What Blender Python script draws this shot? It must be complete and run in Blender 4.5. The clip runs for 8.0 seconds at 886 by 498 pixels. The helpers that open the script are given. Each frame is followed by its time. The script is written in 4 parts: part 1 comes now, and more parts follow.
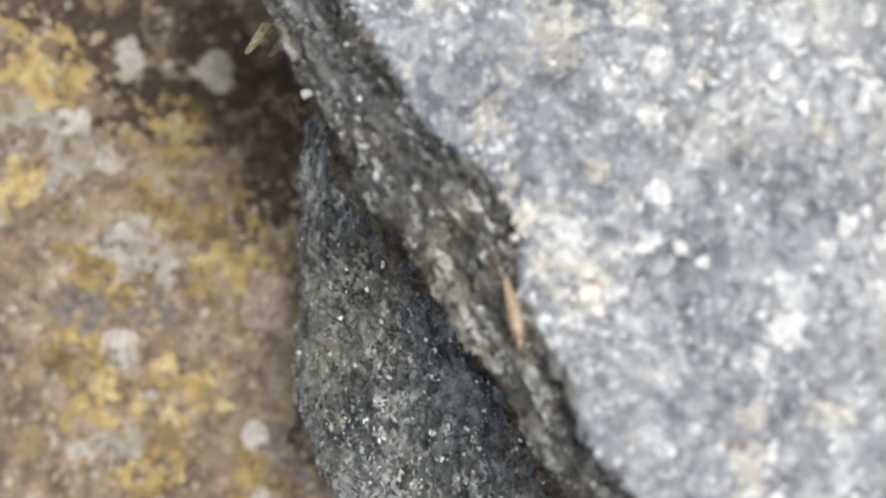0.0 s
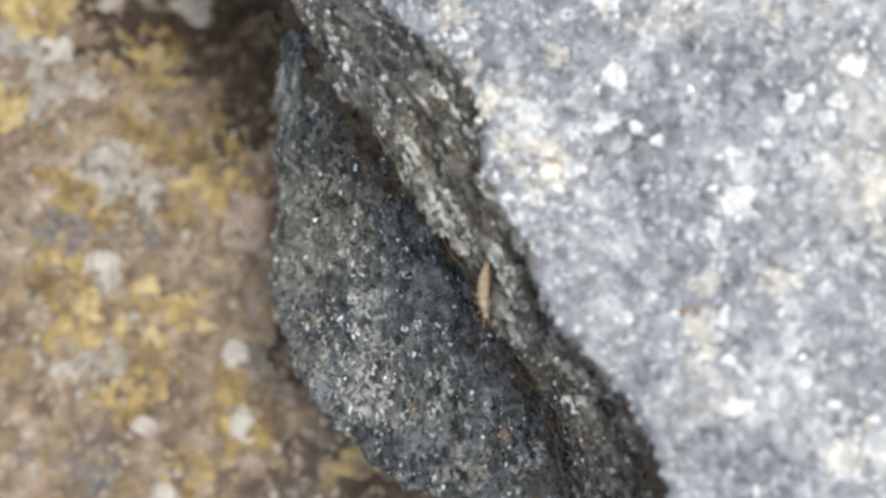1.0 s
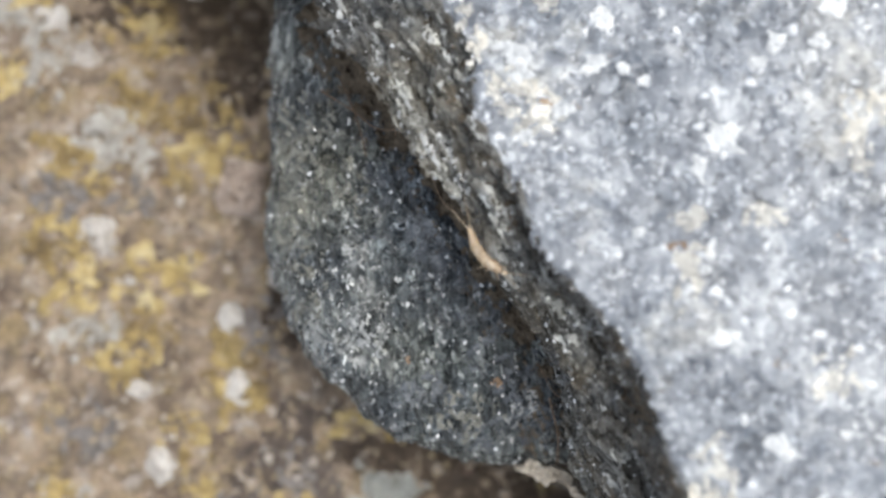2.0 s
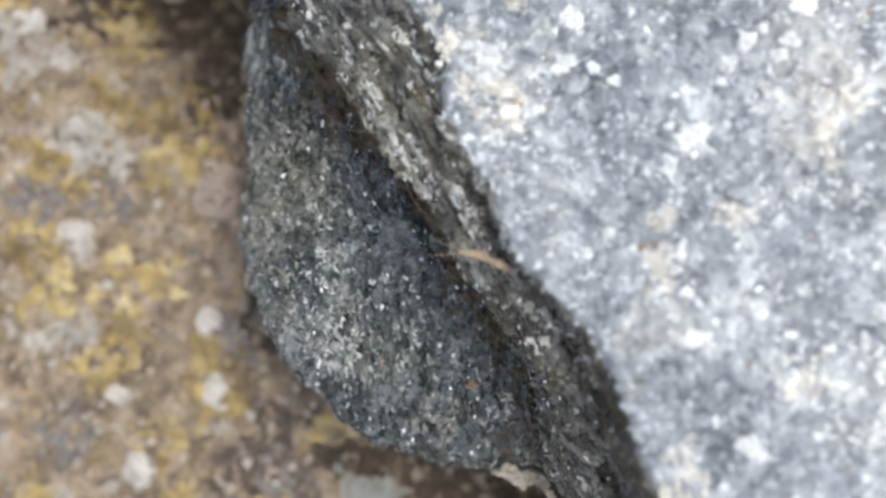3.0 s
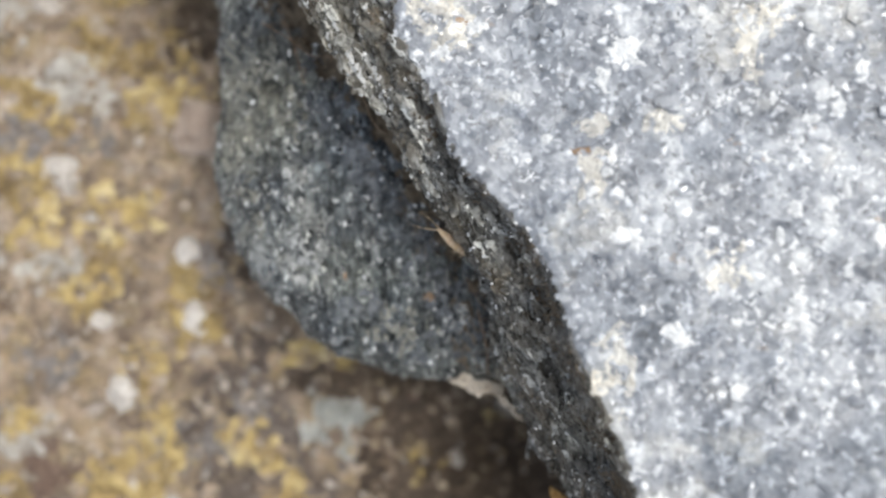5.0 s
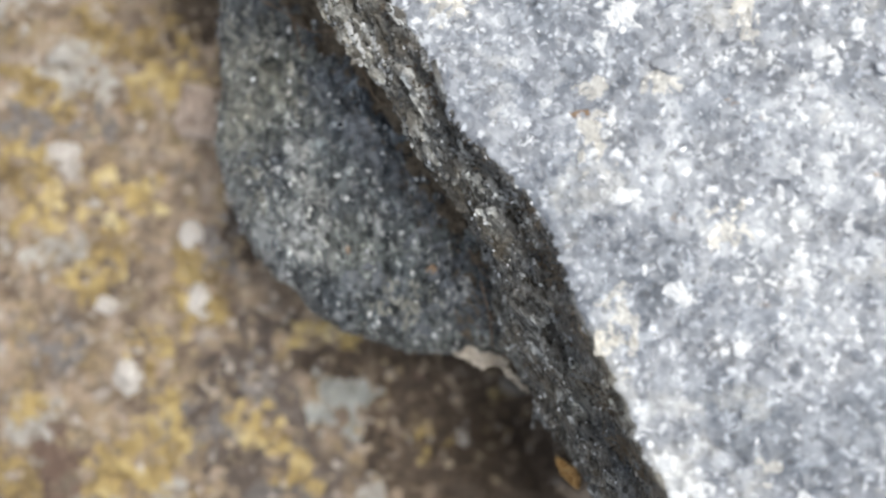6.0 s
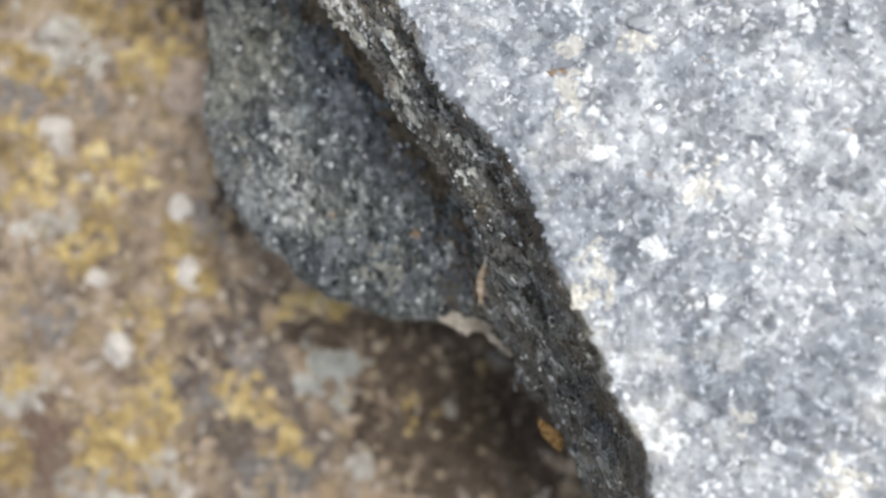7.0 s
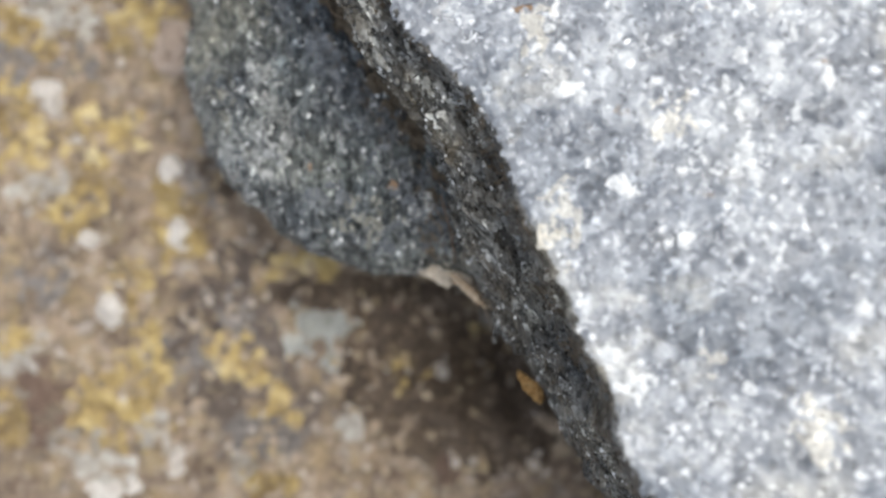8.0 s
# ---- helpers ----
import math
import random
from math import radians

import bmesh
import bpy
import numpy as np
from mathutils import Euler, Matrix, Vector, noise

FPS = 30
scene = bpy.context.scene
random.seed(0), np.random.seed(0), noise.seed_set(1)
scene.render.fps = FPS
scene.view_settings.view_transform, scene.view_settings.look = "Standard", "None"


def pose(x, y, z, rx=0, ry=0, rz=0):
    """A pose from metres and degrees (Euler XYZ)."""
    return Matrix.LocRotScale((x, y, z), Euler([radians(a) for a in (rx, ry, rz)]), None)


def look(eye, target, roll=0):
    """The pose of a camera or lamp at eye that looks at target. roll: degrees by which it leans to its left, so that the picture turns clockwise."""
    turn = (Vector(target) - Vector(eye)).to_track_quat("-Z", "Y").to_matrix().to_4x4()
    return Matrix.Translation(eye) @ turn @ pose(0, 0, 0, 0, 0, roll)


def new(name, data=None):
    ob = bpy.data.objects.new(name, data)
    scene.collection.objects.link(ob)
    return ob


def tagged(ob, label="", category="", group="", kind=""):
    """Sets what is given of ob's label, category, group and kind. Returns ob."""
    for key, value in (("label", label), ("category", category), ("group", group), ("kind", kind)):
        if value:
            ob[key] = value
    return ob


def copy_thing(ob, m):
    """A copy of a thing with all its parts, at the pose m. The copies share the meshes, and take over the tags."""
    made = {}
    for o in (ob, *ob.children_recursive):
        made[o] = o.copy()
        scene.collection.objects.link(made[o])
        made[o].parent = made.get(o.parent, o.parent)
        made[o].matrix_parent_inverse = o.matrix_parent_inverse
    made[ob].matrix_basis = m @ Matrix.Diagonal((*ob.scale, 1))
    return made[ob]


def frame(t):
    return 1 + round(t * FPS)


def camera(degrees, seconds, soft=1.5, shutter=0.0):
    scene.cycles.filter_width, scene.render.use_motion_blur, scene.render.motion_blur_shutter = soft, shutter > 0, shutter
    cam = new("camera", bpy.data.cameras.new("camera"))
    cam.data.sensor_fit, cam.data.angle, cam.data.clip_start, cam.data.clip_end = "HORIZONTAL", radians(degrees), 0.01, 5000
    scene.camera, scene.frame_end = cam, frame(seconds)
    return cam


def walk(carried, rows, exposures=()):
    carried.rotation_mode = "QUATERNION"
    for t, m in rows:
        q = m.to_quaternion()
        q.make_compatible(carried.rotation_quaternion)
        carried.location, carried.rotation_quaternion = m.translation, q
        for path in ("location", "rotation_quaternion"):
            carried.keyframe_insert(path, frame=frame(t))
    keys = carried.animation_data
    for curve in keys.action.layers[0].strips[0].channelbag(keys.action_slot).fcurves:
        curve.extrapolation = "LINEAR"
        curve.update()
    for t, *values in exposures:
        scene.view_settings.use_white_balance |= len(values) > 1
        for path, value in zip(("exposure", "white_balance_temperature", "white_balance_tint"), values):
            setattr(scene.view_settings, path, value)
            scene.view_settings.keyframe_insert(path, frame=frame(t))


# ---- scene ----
# The walk: a small camera held close over a broken granite block on lichen-grown ground.
# Lengths below are in centimetres; cm() turns them into metres. Ground level is z = 0.
cam = camera(51.0, 8.0, soft=2.4)
cam.data.dof.use_dof = True
cam.data.dof.focus_distance = 0.0572
cam.data.dof.aperture_fstop = 17.0
PATH = [
    (0.0, -0.153, 1.003, 4.660, -1.43, 1.24, 0.98),
    (0.1, -0.149, 0.984, 4.735, -1.50, 1.11, 0.95),
    (0.2, -0.148, 0.976, 4.754, -1.43, 0.92, 0.86),
    (0.3, -0.110, 0.958, 4.778, -1.48, 0.84, 0.83),
    (0.4, 0.020, 0.843, 4.864, -1.43, 0.76, 0.72),
    (0.5, 0.117, 0.648, 4.887, -1.40, 0.70, 0.65),
    (0.6, 0.023, 0.500, 4.848, -1.31, 0.60, 0.57),
    (0.7, 0.007, 0.414, 4.821, -1.27, 0.61, 0.58),
    (0.8, 0.020, 0.393, 4.847, -1.27, 0.52, 0.58),
    (0.9, -0.012, 0.348, 4.879, -1.21, 0.62, 0.58),
    (1.0, -0.020, 0.340, 4.889, -1.07, 0.57, 0.51),
    (1.1, -0.014, 0.344, 4.941, -0.97, 0.52, 0.49),
    (1.2, -0.079, 0.308, 4.938, -0.75, 0.40, 0.49),
    (1.4, -0.083, 0.261, 4.952, -0.64, 0.33, 0.45),
    (1.6, -0.071, 0.158, 4.967, -0.49, 0.23, 0.36),
    (1.9, -0.038, -0.021, 4.987, -0.25, 0.06, 0.20),
    (2.1, -0.018, -0.106, 4.996, -0.13, -0.01, 0.11),
    (2.3, -0.008, -0.122, 5.000, -0.07, -0.04, 0.06),
    (2.4, -0.063, -0.073, 4.971, 0.06, -0.09, -0.04),
    (2.5, 0.000, 0.000, 5.000, 0.00, 0.00, 0.00),
    (2.6, 0.149, 0.017, 5.084, 0.06, 0.02, -0.06),
    (2.7, 0.204, 0.057, 5.107, 0.05, 0.02, -0.03),
    (2.8, 0.241, 0.013, 5.082, 0.08, 0.02, -0.03),
    (2.9, 0.176, -0.061, 5.012, 0.08, 0.05, -0.01),
    (3.0, 0.141, -0.093, 4.950, 0.16, 0.03, -0.06),
    (3.1, 0.208, -0.096, 4.988, 0.18, -0.04, -0.05),
    (3.2, 0.239, -0.093, 4.974, 0.26, -0.03, -0.01),
    (3.3, 0.227, -0.092, 4.926, 0.28, -0.08, -0.02),
    (3.4, 0.242, -0.084, 4.943, 0.32, -0.10, -0.07),
    (3.5, 0.333, -0.068, 5.012, 0.32, -0.15, -0.10),
    (3.6, 0.384, -0.108, 5.020, 0.29, -0.14, -0.09),
    (3.7, 0.349, -0.167, 5.066, 0.30, -0.07, -0.10),
    (3.8, 0.379, -0.174, 5.167, 0.26, -0.05, -0.11),
    (3.9, 0.405, -0.179, 5.298, 0.18, -0.08, -0.08),
    (4.0, 0.501, -0.197, 5.404, 0.21, 0.01, -0.12),
    (4.1, 0.509, -0.209, 5.415, 0.27, 0.01, -0.15),
    (4.2, 0.467, -0.185, 5.402, 0.25, 0.05, -0.15),
    (4.3, 0.498, -0.164, 5.435, 0.27, -0.04, -0.18),
    (4.4, 0.455, -0.154, 5.423, 0.31, 0.19, -0.21),
    (4.5, 0.383, -0.148, 5.398, 0.26, 0.15, -0.19),
    (4.6, 0.367, -0.170, 5.381, 0.19, 0.05, -0.17),
    (4.7, 0.406, -0.261, 5.406, 0.10, 0.03, -0.21),
    (4.8, 0.440, -0.392, 5.396, 0.03, 0.09, -0.18),
    (4.9, 0.413, -0.512, 5.376, -0.06, 0.14, -0.17),
    (5.0, 0.433, -0.614, 5.362, -0.13, 0.10, -0.16),
    (5.1, 0.436, -0.721, 5.367, -0.04, 0.10, -0.22),
    (5.2, 0.376, -0.765, 5.353, -0.08, 0.10, -0.21),
    (5.4, 0.374, -0.800, 5.356, -0.02, 0.12, -0.33),
    (5.6, 0.391, -0.828, 5.367, 0.10, 0.17, -0.59),
    (5.9, 0.428, -0.858, 5.385, 0.31, 0.28, -1.06),
    (6.1, 0.445, -0.869, 5.392, 0.43, 0.35, -1.31),
    (6.3, 0.444, -0.874, 5.389, 0.49, 0.41, -1.39),
    (6.4, 0.420, -0.865, 5.371, 0.45, 0.50, -1.24),
    (6.5, 0.388, -0.879, 5.349, 0.54, 0.61, -1.28),
    (6.6, 0.420, -0.885, 5.395, 0.55, 0.55, -1.27),
    (6.7, 0.417, -0.900, 5.392, 0.61, 0.52, -1.32),
    (6.8, 0.455, -0.945, 5.429, 0.61, 0.47, -1.34),
    (6.9, 0.540, -1.020, 5.463, 0.61, 0.48, -1.30),
    (7.0, 0.571, -1.148, 5.463, 0.69, 0.50, -1.34),
    (7.1, 0.789, -1.214, 5.501, 0.44, 1.29, -1.17),
    (7.2, 0.866, -1.293, 5.484, 0.36, 1.78, -1.33),
    (7.3, 0.835, -1.359, 5.428, 0.34, 2.23, -1.32),
    (7.4, 0.852, -1.319, 5.393, 0.34, 2.55, -1.47),
    (7.5, 0.905, -1.353, 5.358, 0.26, 3.03, -1.47),
    (7.6, 0.962, -1.390, 5.400, 0.27, 2.96, -1.48),
    (7.7, 1.037, -1.439, 5.390, 0.30, 2.92, -1.48),
    (7.8, 0.974, -1.451, 5.356, 0.37, 2.94, -1.53),
    (7.9, 0.976, -1.458, 5.343, 0.42, 2.92, -1.59),
    (8.0, 0.993, -1.478, 5.356, 0.48, 2.99, -1.65),
]
LIFT = 2.5
walk(cam, [(t, pose(0.01 * x, 0.01 * y, 0.01 * (z + LIFT), rx, ry, rz)) for t, x, y, z, rx, ry, rz in PATH], [(0.0, 0.76, 6800, 7), (1.0, 0.78, 6620, 7), (2.5, 0.81, 6380, 7), (4.0, 0.81, 6430, 7), (5.0, 0.82, 6530, 7), (8.0, 0.85, 6500, 7)])

# ---- light ----
SUN_ELEVATION, SUN_AZIMUTH = 66.0, 32.0
world = bpy.data.worlds.new("sky")
scene.world = world
world.use_nodes = True
sky = world.node_tree.nodes.new("ShaderNodeTexSky")
sky.sky_type, sky.sun_disc = "NISHITA", False
sky.sun_elevation, sky.sun_rotation = radians(SUN_ELEVATION), radians(90 - SUN_AZIMUTH)
sky.air_density, sky.dust_density = 1.0, 3.0
back = world.node_tree.nodes["Background"]
back.inputs["Strength"].default_value = 0.15
cloud = world.node_tree.nodes.new("ShaderNodeHueSaturation")
cloud.inputs["Saturation"].default_value = 0.4
world.node_tree.links.new(sky.outputs[0], cloud.inputs["Color"])
world.node_tree.links.new(cloud.outputs[0], back.inputs["Color"])
sun = new("sun", bpy.data.lights.new("sun", "SUN"))
sun.data.energy, sun.data.angle, sun.data.color = 1.05, radians(36), (1.0, 0.97, 0.92)
sun_way = Vector((math.cos(radians(SUN_AZIMUTH)) * math.cos(radians(SUN_ELEVATION)), math.sin(radians(SUN_AZIMUTH)) * math.cos(radians(SUN_ELEVATION)), math.sin(radians(SUN_ELEVATION))))
sun.matrix_world = look(sun_way, (0, 0, 0))


# ---- noise on arrays ----
def lattice(i, j, k, seed):
    h = (i * 374761393 + j * 668265263 + k * 2147483647 + seed * 974634521) & 0xFFFFFFFF
    h = ((h ^ (h >> 13)) * 1274126177) & 0xFFFFFFFF
    h = h ^ (h >> 16)
    return (h & 0xFFFF) / 32767.5 - 1.0


def grain(x, y, z=0.0, seed=0):
    """Smooth value noise in -1 to 1 on arrays."""
    x, y, z = np.broadcast_arrays(np.asarray(x, float), np.asarray(y, float), np.asarray(z, float))
    i, j, k = (np.floor(a).astype(np.int64) for a in (x, y, z))
    u, v, w = x - i, y - j, z - k
    u, v, w = (a * a * (3 - 2 * a) for a in (u, v, w))
    out = 0.0
    for a, fa in ((0, 1 - u), (1, u)):
        for b, fb in ((0, 1 - v), (1, v)):
            for c, fc in ((0, 1 - w), (1, w)):
                out = out + fa * fb * fc * lattice(i + a, j + b, k + c, seed)
    return out


def fbm(x, y, z=0.0, octaves=4, seed=0, gain=0.5):
    out, amp = 0.0, 1.0
    for o in range(octaves):
        out = out + amp * grain(np.asarray(x) * 2**o + 17.3 * o, np.asarray(y) * 2**o - 9.1 * o, np.asarray(z) * 2**o, seed + o)
        amp *= gain
    return out


def cells(x, y, seed=0):
    """Distance to the nearest of jittered cell points, and that cell's random value, on arrays."""
    i, j = np.floor(x).astype(np.int64), np.floor(y).astype(np.int64)
    best, value = np.full(np.shape(x), 9.0), np.zeros(np.shape(x))
    for a in (-1, 0, 1):
        for b in (-1, 0, 1):
            px = i + a + 0.5 + 0.45 * lattice(i + a, j + b, 0, seed)
            py = j + b + 0.5 + 0.45 * lattice(i + a, j + b, 1, seed)
            d = np.hypot(x - px, y - py)
            near = d < best
            best = np.where(near, d, best)
            value = np.where(near, lattice(i + a, j + b, 2, seed), value)
    return best, value


# ---- building ----
def cm(points):
    """Centimetres about the ground datum to metres."""
    p = np.array(points, float)
    p[..., 2] += LIFT
    return 0.01 * p


def sheet(name, grid, wrap=False, smooth=True, turned=False):
    """A mesh over a grid of points (rows, columns, 3); wrap joins the last column to the first."""
    n, m, _ = grid.shape
    idx = np.arange(n * m).reshape(n, m)
    if wrap:
        idx = np.concatenate([idx, idx[:, :1]], 1)
    faces = np.stack([idx[:-1, :-1], idx[:-1, 1:], idx[1:, 1:], idx[1:, :-1]], -1).reshape(-1, 4)
    if turned:
        faces = faces[:, ::-1]
    me = bpy.data.meshes.new(name)
    me.from_pydata(grid.reshape(-1, 3), [], faces)
    if smooth:
        me.polygons.foreach_set("use_smooth", np.ones(len(faces), bool))
    me.update()
    return me


def part(name, me, material, parent=None, label=""):
    """Links a mesh or bmesh as one object, under a thing where one is given."""
    if isinstance(me, bmesh.types.BMesh):
        bm, me = me, bpy.data.meshes.new(name)
        bm.to_mesh(me)
        bm.free()
        me.polygons.foreach_set("use_smooth", np.ones(len(me.polygons), bool))
    if not me.materials:
        me.materials.append(material)
    ob = new(name, me)
    ob.parent = parent
    return tagged(ob, label)


class Nodes:
    """Short hand for a node material."""

    def __init__(self, name):
        self.mat = bpy.data.materials.new(name)
        self.mat.use_nodes = True
        self.tree = self.mat.node_tree
        self.bsdf = self.tree.nodes["Principled BSDF"]
        self.coords = self.add("ShaderNodeTexCoord").outputs["Object"]

    def add(self, kind, **values):
        node = self.tree.nodes.new(kind)
        if "feature" in values:
            node.feature = values["feature"]
        if "operation" in values:
            node.operation = values["operation"]
        if "data_type" in values:
            node.data_type, node.blend_type = values["data_type"], values["blend_type"]
        return node

    def put(self, socket, value):
        if isinstance(value, bpy.types.NodeSocket):
            self.tree.links.new(value, socket)
        else:
            socket.default_value = value

    def noise(self, scale, detail=4.0, rough=0.55, at=None):
        n = self.add("ShaderNodeTexNoise")
        self.put(n.inputs["Vector"], at or self.coords)
        n.inputs["Scale"].default_value, n.inputs["Detail"].default_value, n.inputs["Roughness"].default_value = scale, detail, rough
        return n

    def cell(self, scale, at=None, feature="F1"):
        n = self.add("ShaderNodeTexVoronoi", feature=feature)
        self.put(n.inputs["Vector"], at or self.coords)
        n.inputs["Scale"].default_value = scale
        return n

    def ramp(self, fac, stops, mode="LINEAR"):
        n = self.add("ShaderNodeValToRGB")
        n.color_ramp.interpolation = mode
        e = n.color_ramp.elements
        while len(e) < len(stops):
            e.new(0.5)
        for el, (p, c) in zip(e, stops):
            el.position, el.color = p, (*(c if isinstance(c, tuple) else (c, c, c)), 1)
        self.put(n.inputs[0], fac)
        return n.outputs[0]

    def mix(self, fac, a, b, mode="MIX"):
        n = self.add("ShaderNodeMix", data_type="RGBA", blend_type=mode)
        self.put(n.inputs[0], fac)
        self.put(n.inputs[6], a if not isinstance(a, tuple) else (*a, 1))
        self.put(n.inputs[7], b if not isinstance(b, tuple) else (*b, 1))
        return n.outputs[2]

    def math(self, op, a, b=0.0):
        n = self.add("ShaderNodeMath", operation=op)
        self.put(n.inputs[0], a)
        self.put(n.inputs[1], b)
        return n.outputs[0]

    def vec(self, op, a, b):
        n = self.add("ShaderNodeVectorMath", operation=op)
        self.put(n.inputs[0], a)
        if op == "SCALE":
            self.put(n.inputs["Scale"], b)
        else:
            self.put(n.inputs[1], b)
        return n.outputs["Value" if op == "DISTANCE" else 0]

    def warped(self, scale, amount):
        """Coordinates shaken by noise, so that grains get ragged borders."""
        n = self.noise(scale, 3.0)
        return self.vec("ADD", self.coords, self.vec("SCALE", self.vec("SUBTRACT", n.outputs["Color"], (0.5, 0.5, 0.5)), amount))

    def facets(self, random_colour, amount, height=None, distance=0.0001, strength=0.6):
        """Tilts each grain's face its own way, over a bump, as broken crystals lie."""
        b = self.add("ShaderNodeBump")
        b.inputs["Strength"].default_value, b.inputs["Distance"].default_value = strength, distance
        if height:
            self.put(b.inputs["Height"], height)
        tilt = self.vec("SCALE", self.vec("SUBTRACT", random_colour, (0.5, 0.5, 0.5)), amount)
        n = self.vec("NORMALIZE", self.vec("ADD", b.outputs[0], tilt), (0, 0, 0))
        self.put(self.bsdf.inputs["Normal"], n)

    def done(self, colour, rough, **more):
        self.put(self.bsdf.inputs["Base Color"], colour if not isinstance(colour, tuple) else (*colour, 1))
        self.put(self.bsdf.inputs["Roughness"], rough)
        for key, value in more.items():
            self.put(self.bsdf.inputs[key.replace("_", " ")], value)
        return self.mat


# ---- materials ----
def islanded(n, colour, amount, low, high):
    """Gives each crystal face its own tone over the rock's."""
    if not amount:
        return colour
    own = n.add("ShaderNodeNewGeometry").outputs["Random Per Island"]
    return n.mix(amount, colour, n.mix(1.0, colour, n.ramp(own, [(0.0, low), (0.5, (1.0, 1.0, 1.0)), (0.86, (1.25, 1.25, 1.24)), (0.95, tuple(0.5 + 0.5 * h for h in high)), (1.0, high)]), "MULTIPLY"))


def granite_fresh(name="fresh_granite", islands=0.0, tint=None, gloss=0.0):
    """Broken granite: white and clear grains in a grey mass, with cream stains. tint: a mineral's own cast."""
    n = Nodes(name)
    at, soft = n.warped(1100, 0.0010), n.warped(450, 0.0016)
    big, mid, fine = n.cell(780, at), n.cell(1700, at), n.cell(3900, at)
    p1, p2, p3 = (n.add("ShaderNodeSeparateColor") for _ in range(3))
    for p, c in ((p1, big), (p2, mid), (p3, fine)):
        n.put(p.inputs[0], c.outputs["Color"])
    tone = n.noise(330, 9.0, 0.68, soft)
    colour = n.ramp(tone.outputs[0], [(0.34, (0.07, 0.075, 0.084)), (0.43, (0.145, 0.153, 0.17)), (0.52, (0.25, 0.26, 0.282)), (0.60, (0.39, 0.40, 0.413)), (0.68, (0.58, 0.582, 0.585))])
    colour = n.mix(0.26, colour, n.ramp(p2.outputs[0], [(0.0, (0.08, 0.084, 0.093)), (0.3, (0.2, 0.208, 0.228)), (0.7, (0.34, 0.35, 0.368)), (1.0, (0.58, 0.58, 0.58))]))
    # clear quartz and white feldspar, each grain with a soft border
    glass = n.math("MULTIPLY", n.ramp(p1.outputs[1], [(0.68, 0.0), (0.76, 0.75)]), n.ramp(big.outputs["Distance"], [(0.25, 1.0), (0.62, 0.0)]))
    colour = n.mix(glass, colour, (0.165, 0.178, 0.20))
    white = n.math("MULTIPLY", n.ramp(p1.outputs[0], [(0.76, 0.0), (0.84, 0.65)]), n.ramp(big.outputs["Distance"], [(0.2, 1.0), (0.55, 0.0)]))
    colour = n.mix(white, colour, (0.56, 0.566, 0.575))
    spark = n.math("MULTIPLY", n.ramp(p2.outputs[1], [(0.85, 0.0), (0.89, 0.9)]), n.ramp(mid.outputs["Distance"], [(0.22, 1.0), (0.5, 0.0)]))
    colour = n.mix(spark, colour, (0.70, 0.705, 0.715))
    colour = n.mix(n.ramp(p3.outputs[1], [(0.88, 0.0), (0.93, 0.6)]), colour, (0.68, 0.68, 0.685))
    colour = n.mix(n.ramp(p3.outputs[2], [(0.90, 0.0), (0.95, 0.6)]), colour, (0.075, 0.075, 0.08))
    broad = n.noise(140, 5.0, 0.6, soft)
    colour = n.mix(1.0, colour, n.ramp(broad.outputs[0], [(0.36, (0.47, 0.503, 0.55)), (0.5, (0.775, 0.79, 0.82)), (0.64, (1.08, 1.08, 1.075))]), "MULTIPLY")
    stain = n.noise(170, 6.0, 0.65, n.warped(500, 0.002))
    colour = n.mix(n.ramp(stain.outputs[0], [(0.53, 0.0), (0.70, 0.5)]), colour, (0.50, 0.465, 0.39))
    rust = n.noise(520, 4.0, 0.6)
    colour = n.mix(n.ramp(rust.outputs[0], [(0.68, 0.0), (0.76, 0.6)]), colour, (0.30, 0.20, 0.115))
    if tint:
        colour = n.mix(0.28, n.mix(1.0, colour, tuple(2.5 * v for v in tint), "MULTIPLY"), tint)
    colour = islanded(n, colour, islands, (0.70, 0.715, 0.745), (1.65, 1.65, 1.64))
    rough = n.ramp(p2.outputs[2], [(0.0, 0.2 - gloss), (0.25, 0.38 - gloss), (1.0, 0.7 - gloss)])
    height = n.math("ADD", n.math("MULTIPLY", tone.outputs[0], 1.3), n.noise(2600, 3.0).outputs[0])
    n.facets(mid.outputs["Color"], 0.3, height, 0.00014, 0.6)
    return n.done(colour, rough, Specular_IOR_Level=0.6)


